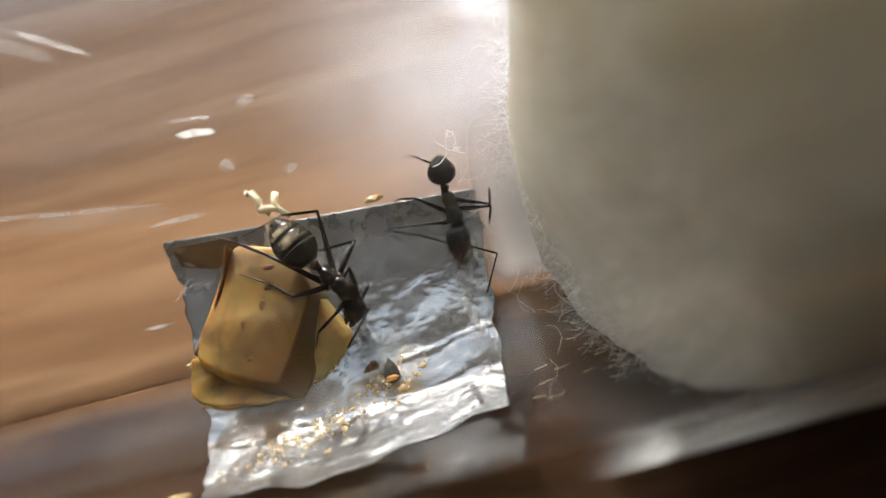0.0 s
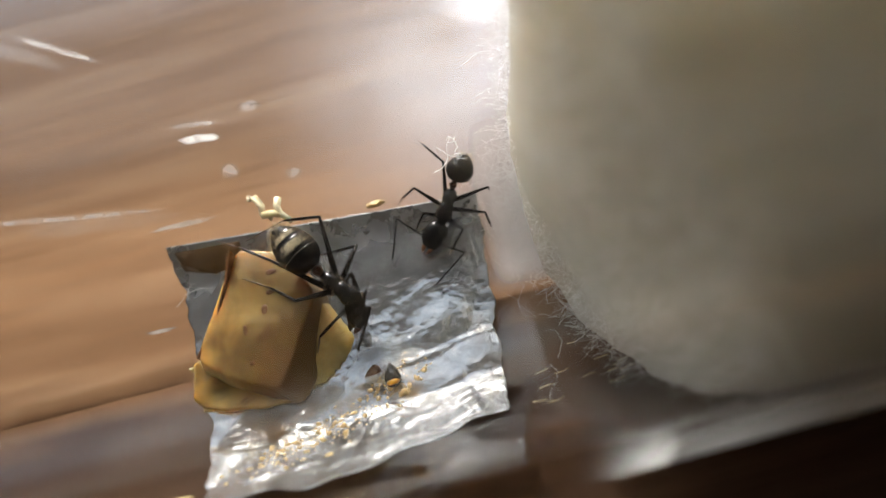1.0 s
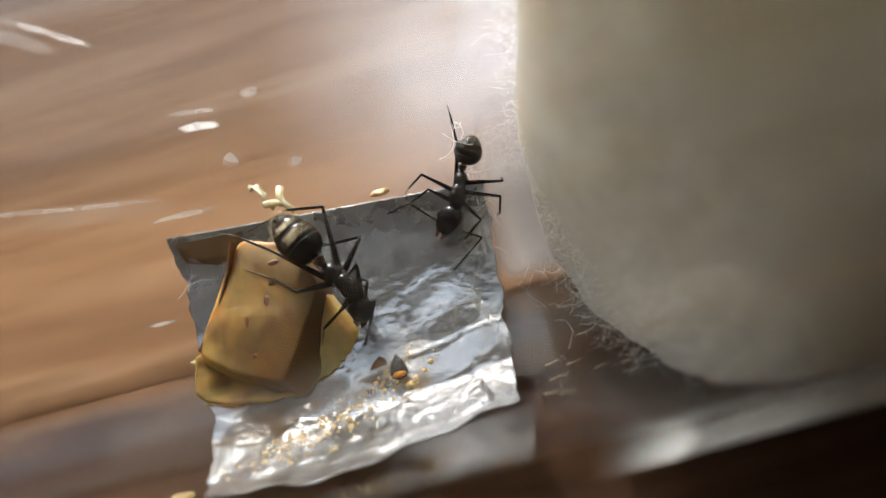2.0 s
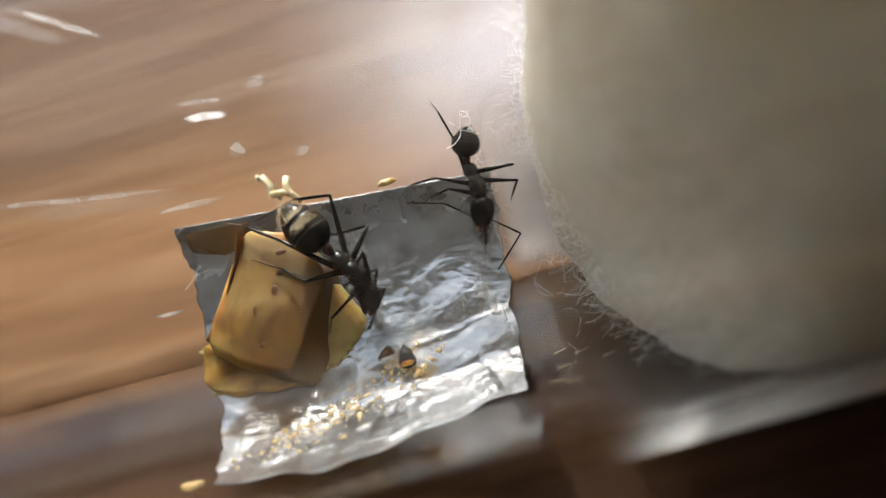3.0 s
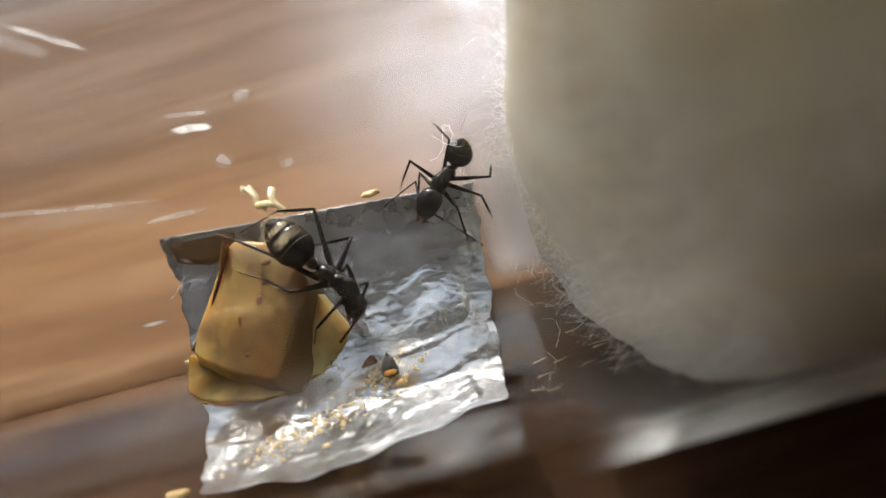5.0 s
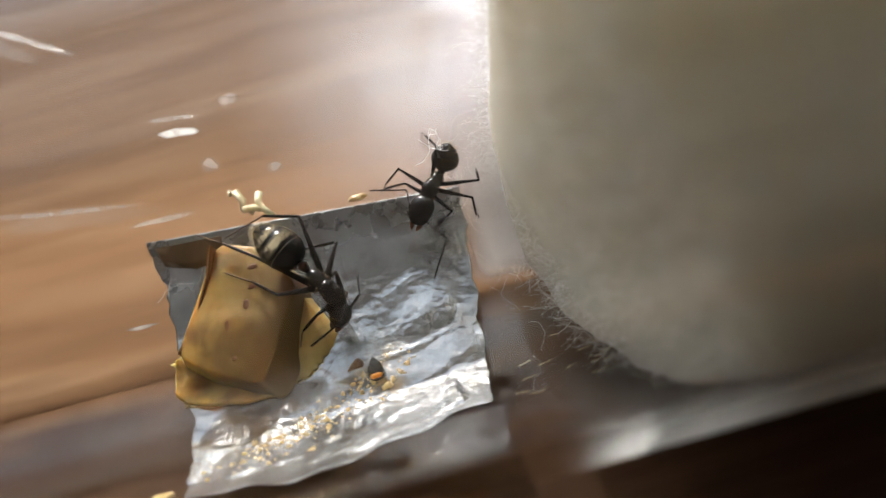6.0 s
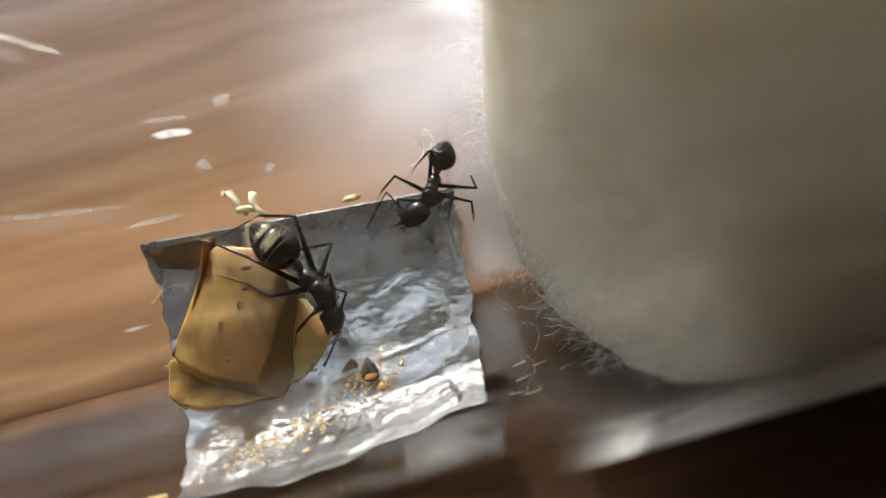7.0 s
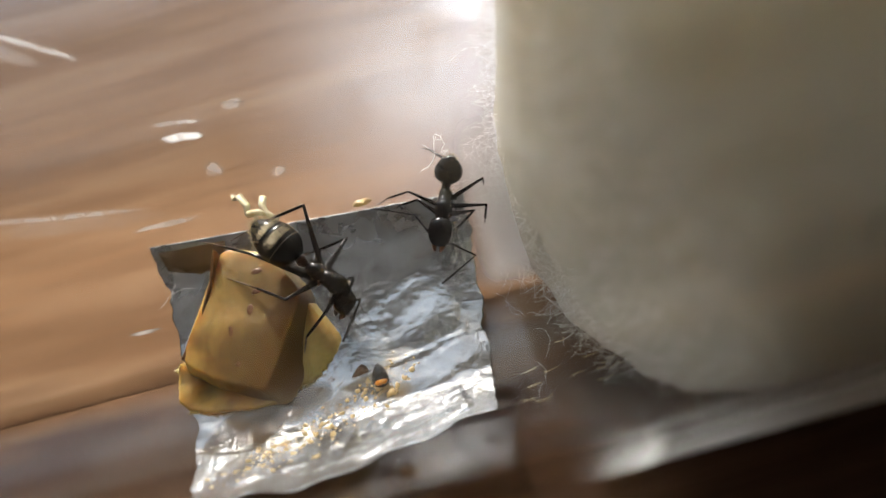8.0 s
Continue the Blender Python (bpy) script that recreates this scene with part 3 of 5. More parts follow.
# ---------------------------------------------------------------- foil
def build_foil():
    foil = thing("foil_sheet", "crumpled aluminium foil square smeared with food", "foil")
    rng = random.Random(8)
    tl, tr, br, bl = (-15.7, 6.4), (2.75, 5.0), (1.15, -8.6), (-13.6, -9.3)
    nu, nv = 190, 150
    bm = bmesh.new()
    grid = []
    folds = []
    for k in range(46):
        a = rng.uniform(0, math.pi)
        folds.append((rng.uniform(-14, 2), rng.uniform(-10, 1), math.cos(a), math.sin(a), rng.choice((-1, 1)) * rng.uniform(0.06, 0.22), rng.uniform(0.4, 1.5)))

    def crumple(x, y):
        """Flat facets that meet in sharp creases."""
        h = 0.0
        for cx, cy, nx, ny, amp, reach in folds:
            d = abs((x - cx) * nx + (y - cy) * ny)
            along = abs(-(x - cx) * ny + (y - cy) * nx)
            h += amp * max(0.0, 1 - d / reach) * max(0.0, 1 - along / 5.0)
        return 0.4 * math.tanh(h / 0.4)

    def saw(p):
        """A sharp-edged wave between -1 and 1."""
        return abs(4 * (p - math.floor(p + 0.5))) - 1

    def pleats(x, y, u, v):
        """Long pressed folds that run along the near edge, and a flat pressed corner with two sharp creases."""
        q = v + 0.09 * u + 0.06 * noise.noise((x * 0.35, y * 0.35, 3.0)) + 0.02 * noise.noise((x * 1.3, y * 1.3, 9.0))
        rim = max(0.0, min(1.0, (v - 0.70) / 0.10))
        h = rim * (0.5 + 0.5 * noise.noise((x * 0.5, y * 0.2, 5.0))) * (0.07 * saw(q * 9.0) + 0.035 * saw(q * 21.0 + 2.0 * u))
        h += 0.05 * max(0.0, 1 - abs(v - 0.66 + 0.10 * (u - 0.6)) / 0.018) * max(0.0, min(1.0, (u - 0.45) / 0.1))
        h += 0.04 * max(0.0, 1 - abs(u - 0.84 - 0.25 * (v - 0.7)) / 0.02) * max(0.0, min(1.0, (v - 0.66) / 0.05))
        return h

    for j in range(nv + 1):
        v = j / nv
        row = []
        for i in range(nu + 1):
            u = i / nu
            top = Vector(tl).lerp(Vector(tr), u)
            bot = Vector(bl).lerp(Vector(br), u)
            if v > 0.5:   # the lower edge is torn and uneven
                bot.y += 0.5 * noise.noise((u * 7, 2.0, 0)) - 1.0 * math.sin(math.pi * min(1, u * 1.15)) * (1 if u < 0.87 else 0.0)
            p = top.lerp(bot, v)
            side = 0.22 * noise.noise((v * 9, 5.0, 1.0)) + 0.10 * noise.noise((v * 27, 5.0, 1.0))
            if u < 0.08:
                p.x += side * (1 - u / 0.08) * (1.0 + 1.5 * v)
            if u > 0.92:
                p.x += side * (u - 0.92) / 0.08
            low = max(0.0, (v - 0.24) / 0.76)
            z = foil_height(p.x, p.y)
            q = Vector((p.x, p.y, 0))
            c1 = abs(noise.noise(q * 0.28 + Vector((4, 0, 0))))
            c3 = abs(noise.noise(Vector((p.x * 1.7, p.y * 1.9, 7))))
            corner = max(0.0, min(1.0, (u - 0.66) / 0.08)) * max(0.0, min(1.0, (v - 0.64) / 0.05)) * max(0.0, min(1.0, (0.90 - v) / 0.05))
            z += (0.05 + 0.30 * low) * (c1 - 0.2) + (0.05 + 1.0 * low) * (1 - 0.85 * corner) * crumple(p.x, p.y) + (0.02 + 0.05 * low) * (1 - corner) * c3
            z += pleats(p.x, p.y, u, v)
            z -= 0.5 * (max(0, v - 0.94) / 0.06) ** 2
            floor = tube_floor(max(-11.4, min(11.4, p.y))) + 0.05
            row.append(bm.verts.new((p.x, p.y, max(z, floor))))
        grid.append(row)
    for j in range(nv):
        for i in range(nu):
            bm.faces.new((grid[j][i], grid[j][i + 1], grid[j + 1][i + 1], grid[j + 1][i]))
    bvh = BVHTree.FromBMesh(bm)
    sheet = part("sheet", bm, FOIL, foil, "crumpled shiny foil")
    sol = sheet.modifiers.new("thickness", "SOLIDIFY")
    sol.thickness = 0.03 * MM
    return bvh


# ---------------------------------------------------------------- food
def prism(bottom, top):
    """A slab between two outlines with the same count of corners, given as (x, y, z)."""
    bm = bmesh.new()
    a = [bm.verts.new(p) for p in bottom]
    b = [bm.verts.new(p) for p in top]
    n = len(a)
    for k in range(n):
        bm.faces.new((a[k], a[(k + 1) % n], b[(k + 1) % n], b[k]))
    bm.faces.new(a[::-1])
    bm.faces.new(b)
    bmesh.ops.recalc_face_normals(bm, faces=bm.faces)
    return bm


def slab(foot, top, low, high, rough, crown):
    """A soft block: its outlines are (x, y) corners; low(x, y) is the height it rests on, high the top's height at each corner."""
    def round_off(pts, n=72):
        n_each = n // len(pts)
        out = []
        for a, b in zip(pts, pts[1:] + pts[:1]):
            out += [Vector(a).lerp(Vector(b), k / n_each) for k in range(n_each)]
        for _ in range(3):
            out = [(out[k - 1] + 2 * out[k] + out[(k + 1) % len(out)]) / 4 for k in range(len(out))]
        return out

    rim, base = round_off(top), round_off(foot)
    fit = np.linalg.lstsq(np.array([(x, y, 1) for x, y in top]), np.array(high), rcond=None)[0]
    mid = sum(rim, Vector((0, 0))) / len(rim)
    bm = bmesh.new()
    rings = []
    for k in (0.02, 0.35, 0.7, 1.0):
        rings.append([bm.verts.new((*(mid + (q - mid) * k), low(*(mid + (q - mid) * k)) + 0.02)) for q in base])
    for k in (0.35, 0.7):
        ring = []
        for b, q in zip(base, rim):
            p = b.lerp(q, k)
            z0, z1 = low(*b) + 0.02, fit[0] * q.x + fit[1] * q.y + fit[2]
            ring.append(bm.verts.new((p.x, p.y, z0 + (z1 - z0) * k + 0.5 * rough * noise.noise((p.x, p.y, k * 3)))))
        rings.append(ring)
    for k in (1.0, 0.94, 0.85, 0.7, 0.5, 0.3, 0.12, 0.02):
        ring = []
        for q in rim:
            p = mid + (q - mid) * k
            z = fit[0] * p.x + fit[1] * p.y + fit[2] + crown * (1 - k * k)
            ring.append(bm.verts.new((p.x, p.y, z + rough * noise.noise((p.x * 0.45, p.y * 0.45, 1.0)) + 0.3 * rough * noise.noise((p.x * 1.6, p.y * 1.6, 4.0)))))
        rings.append(ring)
    n = len(rim)
    for a, b in zip(rings, rings[1:]):
        for k in range(n):
            bm.faces.new((a[k], a[(k + 1) % n], b[(k + 1) % n], b[k]))
    bm.faces.new(rings[0][::-1])
    bm.faces.new(rings[-1])
    bmesh.ops.recalc_face_normals(bm, faces=bm.faces)
    return bm


def even(ob, size=0.11, soft=6):
    """Remeshes a soft thing evenly, so that it shades as one rounded body."""
    mod = ob.modifiers.new("even", "REMESH")
    mod.mode, mod.voxel_size, mod.use_smooth_shade = "VOXEL", size * MM, True
    smooth = ob.modifiers.new("soft", "SMOOTH")
    smooth.factor, smooth.iterations = 0.5, soft
    return ob


def soften(bm, width, rough=0.1, cuts=2):
    bmesh.ops.bevel(bm, geom=list(bm.edges), offset=width, segments=3, affect="EDGES")
    bmesh.ops.triangulate(bm, faces=bm.faces)
    bmesh.ops.subdivide_edges(bm, edges=bm.edges, cuts=cuts, use_grid_fill=True)
    bm.normal_update()
    for v in bm.verts:
        v.co += v.normal * rough * noise.noise(v.co * 0.8)


def drop_on(bvh, x, y, default):
    """The height (mm) of a surface under x, y."""
    hit = bvh.ray_cast(Vector((x, y, 20)), Vector((0, 0, -1)))
    return hit[0].z if hit[0] else default


def build_food():
    food = thing("food_piece", "amber translucent chunk of food with brown edges", "food")
    foot = [(-11.7, 5.3), (-8.6, 4.3), (-6.9, 1.2), (-7.7, -3.3), (-9.1, -5.2), (-12.3, -3.5), (-14.8, -1.4)]
    top = [(-11.5, 4.9), (-8.9, 3.8), (-7.3, 0.8), (-9.2, -2.7), (-10.0, -4.1), (-12.2, -3.0), (-14.4, -1.2)]
    high = [1.5, 1.6, 1.7, 1.65, 1.45, 1.3, 1.05]
    bm = slab(foot, top, foil_height, [foil_height(x, y) + h for (x, y), h in zip(top, high)], 0.14, 0.12)
    top_of = BVHTree.FromBMesh(bm)
    even(part("flesh", bm, FOOD, food, "amber translucent flesh"), 0.08, 10)
    # a strip of dark skin along one side
    pts, wide = ((-11.7, 4.6), (-12.2, 3.0), (-13.05, 1.0), (-14.3, -1.1)), 0.13
    outline = [(x + d, y) for d, seq in ((-wide, pts), (wide, pts[::-1])) for x, y in seq]
    bm = prism([(x, y, foil_height(x, y) + 0.05) for x, y in outline], [(x + 0.05, y, foil_height(x, y) + 2.05 - 0.10 * (4.6 - y)) for x, y in outline])
    soften(bm, 0.05, 0.08, 1)
    even(part("skin_strip", bm, FOOD_SKIN, food, "dark brown skin edge"), 0.06)
    # a thin lower layer that sticks out from under the flesh
    foot = [(-14.9, -0.9), (-15.15, -2.0), (-15.0, -3.0), (-14.5, -3.9), (-13.3, -4.3), (-12.0, -4.6), (-10.6, -4.9), (-9.4, -4.7), (-9.8, -3.0), (-12.2, -2.0)]
    bm = prism([(x, y, foil_height(x, y) + 0.0) for x, y in foot], [(x * 0.98 - 0.24, y * 0.96 - 0.1, foil_height(x, y) + 0.32) for x, y in foot])
    soften(bm, 0.07, 0.30, 3)
    even(part("lower_layer", bm, FOOD_LOW, food, "thin uneven lower layer of flesh"), 0.06, 8)
    # a frayed yellow fringe along its outer side
    fr = random.Random(31)
    for k in range(24):
        y = -0.9 - 3.0 * (k + fr.random()) / 24
        x = -14.9 + 0.6 * fr.random() + 0.12 * max(0.0, -2.6 - y)
        bm = lump(fr, fr.uniform(0.12, 0.30), (fr.uniform(0.9, 1.8), fr.uniform(0.5, 0.9), 0.28), 0.8, 3)
        flap = part("frayed_flap", bm, FOOD_PALE, food)
        flap.matrix_world = pose(x * MM, y * MM, (foil_height(x, y) + 0.08) * MM, fr.uniform(-20, 20), fr.uniform(-20, 20), fr.uniform(-60, 60))
    # juice dried on the foil behind the piece
    foot = [(-15.3, 6.0), (-11.4, 5.75), (-11.6, 4.6), (-13.2, 4.3), (-15.0, 4.9)]
    bm = prism([(x, y, foil_height(x, y) + 0.02) for x, y in foot], [(x, y, foil_height(x, y) + 0.07) for x, y in foot])
    soften(bm, 0.025, 0.02)
    part("juice_film", bm, JUICE, food, "dried brown juice").modifiers.new("normals", "WEIGHTED_NORMAL")
    # the paler wedge that the ant feeds on
    foot = [(-7.2, 1.1), (-5.7, -2.0), (-6.9, -3.6), (-8.6, -4.6), (-8.5, -3.0)]
    top = [(-7.4, 0.8), (-6.2, -1.9), (-7.1, -3.1), (-8.5, -4.0), (-8.4, -2.6)]
    high = [1.0, 0.34, 0.22, 0.2, 0.55]
    bm = slab(foot, top, foil_height, [foil_height(x, y) + h for (x, y), h in zip(top, high)], 0.12, 0.05)
    even(part("wedge", bm, FOOD_PALE, food, "paler sloping wedge of flesh"), 0.08)
    for x, y, sx, sy in ((-10.2, 0.55, 0.24, 0.40), (-11.4, -0.35, 0.15, 0.42), (-9.6, 2.75, 0.32, 0.20), (-9.75, 1.55, 0.30, 0.18), (-11.2, -2.3, 0.2, 0.16)):
        bm = bmesh.new()
        bmesh.ops.create_icosphere(bm, subdivisions=2, radius=1.0)
        bmesh.ops.scale(bm, vec=(sx, sy, 0.055), verts=bm.verts)
        spot = part("spot", bm, FOOD_SPOT, food, "brown oval speck")
        spot.location = Vector((x, y, drop_on(top_of, x, y, 3.0) - 0.025)) * MM


def build_crumbs(bvh):
    rng = random.Random(17)
    # dark seed with orange pulp
    seed = thing("fruit_seed", "dark pointed seed with bright orange pulp", "seed", at=(-4.2, -4.9, drop_on(bvh, -4.2, -4.9, 3) + 0.30))
    bm = lathe([(-0.62, 0.05, 0.05, 0), (-0.5, 0.32, 0.26, 0), (-0.1, 0.46, 0.36, 0), (0.3, 0.34, 0.28, 0), (0.65, 0.12, 0.10, 0.05), (0.8, 0.02, 0.02, 0.1)], 14)
    part("shell", bm, CHITIN, seed)
    bm = lump(rng, 0.30, (1.15, 0.55, 0.6), 0.25)
    pulp = part("pulp", bm, AMBER, seed, "glossy orange pulp")
    pulp.location = Vector((0.02, -0.36, 0.20)) * MM
    # moist mash smeared over the foil, with two small fragments
    bm = bmesh.new()
    lay = bm.verts.layers.float.new("cover")
    grid = []
    for i in range(61):
        row = []
        for j in range(41):
            u, w = i / 60, -1 + j / 20
            x, y = -12.6 + 10.6 * u - 0.4 * w, -8.3 + 4.0 * u ** 1.3 + 1.5 * w
            v = bm.verts.new((x, y, drop_on(bvh, x, y, foil_height(x, y)) + 0.035))
            v[lay] = max(0.0, min(1.0, 1.3 * (1 - w * w) * min(1, 6 * u, 6 * (1 - u)) + 0.5 * noise.noise((x * 0.8, y * 0.8, 3))))
            row.append(v)
        grid.append(row)
    for i in range(60):
        for j in range(40):
            bm.faces.new((grid[i][j], grid[i + 1][j], grid[i + 1][j + 1], grid[i][j + 1]))
    tagged(part("food_smear", bm, FOOD_SMEAR), "golden moist mash smeared over the foil", "food smear")
    # brown film on the foil: the food's shadow painted in, along with dried juice
    bm = bmesh.new()
    lay = bm.verts.layers.float.new("cover")
    grid = []
    for i in range(41):
        row = []
        for j in range(31):
            u, w = -1 + i / 20, -1 + j / 15
            x, y = -10.2 + 3.4 * u, -5.3 + 1.5 * w + 0.85 * u
            v = bm.verts.new((x, y, drop_on(bvh, x, y, foil_height(x, y)) + 0.07))
            v[lay] = max(0.0, min(1.0, 1.7 * (1 - u * u - w * w) + 0.9 * noise.noise((x * 0.9, y * 0.9, 8)))) * 0.6
            row.append(v)
        grid.append(row)
    for i in range(40):
        for j in range(30):
            bm.faces.new((grid[i][j], grid[i + 1][j], grid[i + 1][j + 1], grid[i][j + 1]))
    tagged(part("juice_and_shadow_film", bm, STAIN_SHADOW), "thin brown film painting the food's shadow and dried juice on the foil", "juice stain")
    for x, y, sx, sy, mat, words in ((-5.4, -4.35, 0.5, 0.22, FOOD_SKIN, "brown flat food fragment on the foil"), (-3.9, -6.0, 0.28, 0.16, CRUMB, "small golden food fragment on the foil")):
        bm = bmesh.new()
        box(bm, (-sx, -sy, -0.15), (sx, sy, 0.12))
        soften(bm, 0.08, 0.3)
        frag = part("food_fragment", bm, mat)
        frag.location = Vector((x, y, drop_on(bvh, x, y, 3))) * MM
        frag.rotation_euler = (0.12, -0.08, 0.5)
        tagged(even(frag, 0.05), words, "food fragment", "fragments on the foil")
    # crumbs lying in the smear
    for k in range(280):
        u = rng.random()
        x = -12.0 + 9.5 * u + rng.gauss(0, 0.6)
        y = -8.4 + 3.6 * u ** 1.3 + rng.gauss(0, 0.5)
        if y < -8.8 or x > 0:
            continue
        r = rng.uniform(0.03, 0.06 + 0.10 * rng.random() ** 2)
        bm = lump(rng, r, (rng.uniform(0.8, 1.7), rng.uniform(0.7, 1.2), 0.5), 0.8)
        c = part("food_crumb", bm, CRUMB)
        c.location = Vector((x, y, drop_on(bvh, x, y, foil_height(x, y)) + r * 0.35)) * MM
        c.rotation_euler = (0, 0, rng.uniform(0, 6))
        tagged(c, "golden moist food crumb on the foil", "crumb", "crumbs on the foil")
    # cream scrap: three bent fingers behind the foil's edge
    scrap = thing("cream_scrap", "twisted cream-coloured scrap beside the foil", "scrap", at=(-9.1, 6.1, 3.5))
    for pts in (((-0.9, 1.3, 0.2), (-0.6, 1.2, 0.3), (-0.35, 0.7, 0.2), (-0.4, 0.3, 0.1), (0.0, 0.0, 0.0)), ((0.45, 0.9, 0.2), (0.35, 0.5, 0.2), (0.45, 0.1, 0.1), (0.9, -0.45, 0.1)), ((-0.4, 0.25, 0.1), (0.1, 0.2, 0.15), (0.5, 0.0, 0.1))):
        bm = bmesh.new()
        strand(bm, [tuple(1.25 * c for c in q) for q in pts], 0.23, 10, 0.75)
        part("finger", bm, CREAM, scrap)
    for x, y, r in ((-3.2, 5.75, 0.40), (-14.6, -9.0, 0.36)):
        bm = lump(rng, r, (1.2, 0.6, 0.4), 0.7, 3)
        c = part("cream_crumb", bm, CRUMB)
        c.location = Vector((x, y, tube_floor(y) + 0.25)) * MM
        tagged(c, "soft cream-yellow crumb lying on the glass", "crumb", "cream crumbs")
    for k in range(14):
        x, y = rng.uniform(2.2, 8.0), rng.uniform(-8.8, -4.5)
        bm = bmesh.new()
        strand(bm, [(0, 0, 0), (rng.uniform(0.3, 0.7), rng.uniform(-0.1, 0.15), 0.02), (rng.uniform(0.5, 0.9), rng.uniform(0.0, 0.25), 0.0)], 0.028, 5, 0.4)
        c = part("pale_flake", bm, CREAM)
        c.location = Vector((x, y, tube_floor(y) + 0.08)) * MM
        tagged(c, "thin pale flake stuck to the glass", "flake", "flakes on the glass")


# ---------------------------------------------------------------- ants
def build_ant(label, s, length, gaster_len, gaster_w, head_len, head_w, femurs, tibias, tarsi, scape, funicle, hair_seed):
    """An ant whose origin is its waist, facing +y; s scales thicknesses. Returns the thing and its moving parts."""
    ant = thing("ant", label, "ant")
    L = length
    hips = (0.80, 0.36 if hair_seed == 4 else 0.52, 0.26)
    bw = (0.98 if hair_seed == 4 else 1.1) * s
    plates = (("propodeum", [(0.0, 0.14, 0.18, -0.02), (0.05, 0.32, 0.36, 0.0), (0.15, 0.42, 0.47, 0.03), (0.27, 0.43, 0.50, 0.08), (0.38, 0.38, 0.45, 0.08), (0.43, 0.32, 0.38, 0.07)]),
              ("mesonotum", [(0.37, 0.30, 0.36, 0.06), (0.42, 0.40, 0.46, 0.08), (0.50, 0.45, 0.52, 0.10), (0.60, 0.45, 0.52, 0.10), (0.66, 0.38, 0.45, 0.07)]),
              ("pronotum", [(0.58, 0.42, 0.46, 0.08), (0.63, 0.52, 0.53, 0.08), (0.74, 0.55, 0.53, 0.05), (0.85, 0.46, 0.44, -0.03), (0.93, 0.30, 0.29, -0.10), (1.0, 0.16, 0.16, -0.14)]))
    for name, rings in plates:
        part(name, lathe([(f * L, w * bw, h * bw, lift) for f, w, h, lift in rings], 22), CHITIN, ant)
    bm = bmesh.new()
    hr = random.Random(hair_seed + 1)
    for _ in range(70):
        f, a = hr.uniform(0.1, 0.9), hr.uniform(0.15, 0.85) * math.pi
        p = Vector((0.44 * bw * math.cos(a), f * L, 0.08 + 0.48 * bw * math.sin(a)))
        n = Vector((math.cos(a), hr.uniform(-0.5, 0.5), math.sin(a))).normalized()
        strand(bm, [p, p + n * hr.uniform(0.1, 0.22)], 0.006, 3, 0.3)
    tagged(part("body_hairs", bm, HAIR, ant, "sparse pale bristles"), kind="stuff")
    pet = lathe([(-0.62 * s, 0.10 * s, 0.12 * s, 0), (-0.45 * s, 0.22 * s, 0.24 * s, 0.05), (-0.3 * s, 0.30 * s, 0.42 * s, 0.14), (-0.18 * s, 0.24 * s, 0.34 * s, 0.08), (0.05 * s, 0.13 * s, 0.15 * s, 0)], 14)
    part("petiole", pet, RUST, ant, "rust-brown waist node")
    # gaster: overlapping plates, each a little proud of the next
    G, w = gaster_len, gaster_w / 2
    prof = [(0.0, 0.12 * w, 0.12 * w, 0)]
    shape = lambda f: max(0.04, math.sin(math.pi * min(1.0, (0.035 + 0.965 * f) ** 0.82)) ** 0.62)
    for a, b in ((0.02, 0.30), (0.30, 0.56), (0.56, 0.78), (0.78, 0.92), (0.92, 1.0)):
        for k in range(6):
            f = a + (b - a) * k / 5
            lift = 1.0 + (0.030 * k / 5 - 0.015)
            r = w * shape(f) * lift
            prof.append((f * G + (0.012 * G if k == 0 and a > 0.1 else 0), r, r * 0.94, 0.0))
    prof.append((1.01 * G, 0.03 * w, 0.03 * w, 0))
    gaster = part("gaster", lathe(prof, 32), GASTER, ant, "banded black abdomen with golden sheen")
    r = random.Random(hair_seed)
    bm = bmesh.new()
    big = hair_seed == 4
    for _ in range(420 if big else 110):
        f = r.uniform(0.45, 0.99) ** 0.5
        a = r.uniform(0, 2 * math.pi)
        rad = w * shape(f)
        p = Vector((rad * math.cos(a), f * G, rad * 0.94 * math.sin(a)))
        n = Vector((math.cos(a), 0.5 + 1.6 * f * f, math.sin(a))).normalized()
        ln = r.uniform(0.10, 0.26) * (0.4 + 1.1 * f * f)
        strand(bm, [p - n * 0.02, p + n * ln * 0.6, p + (n + Vector((0, 0.3, 0))).normalized() * ln], 0.007, 3, 0.3)
    # short hairs pressed flat, in two bands that thin out towards the sides
    for _ in range(620 if big else 40):
        f = r.choice((r.uniform(0.35, 0.52), r.uniform(0.37, 0.50), r.uniform(0.62, 0.73)))
        a = math.pi / 2 + r.gauss(0, 0.42)
        rad = w * shape(f) * 1.006
        p = Vector((rad * math.cos(a), f * G, rad * 0.94 * math.sin(a)))
        f2 = min(0.97, f + r.uniform(0.03, 0.055))
        rad = w * shape(f2) * 1.025
        a += r.uniform(-0.05, 0.05)
        strand(bm, [p, Vector((rad * math.cos(a), f2 * G, rad * 0.94 * math.sin(a)))], 0.0075, 3, 0.4)
    tagged(part("hairs", bm, HAIR, gaster, "short golden hairs"), kind="stuff")
    for f in (0.30, 0.56, 0.78):
        k = w * shape(f) * 1.016
        part("plate_edge", lathe([((f - 0.008) * G, 0.96 * k, 0.90 * k, 0), ((f - 0.005) * G, k, 0.94 * k, 0), ((f + 0.003) * G, k * 1.001, 0.941 * k, 0), ((f + 0.007) * G, 0.96 * k, 0.90 * k, 0)], 32), BAND, gaster, "narrow pale plate edge")
    # head
    H, hw = head_len, head_w / 2
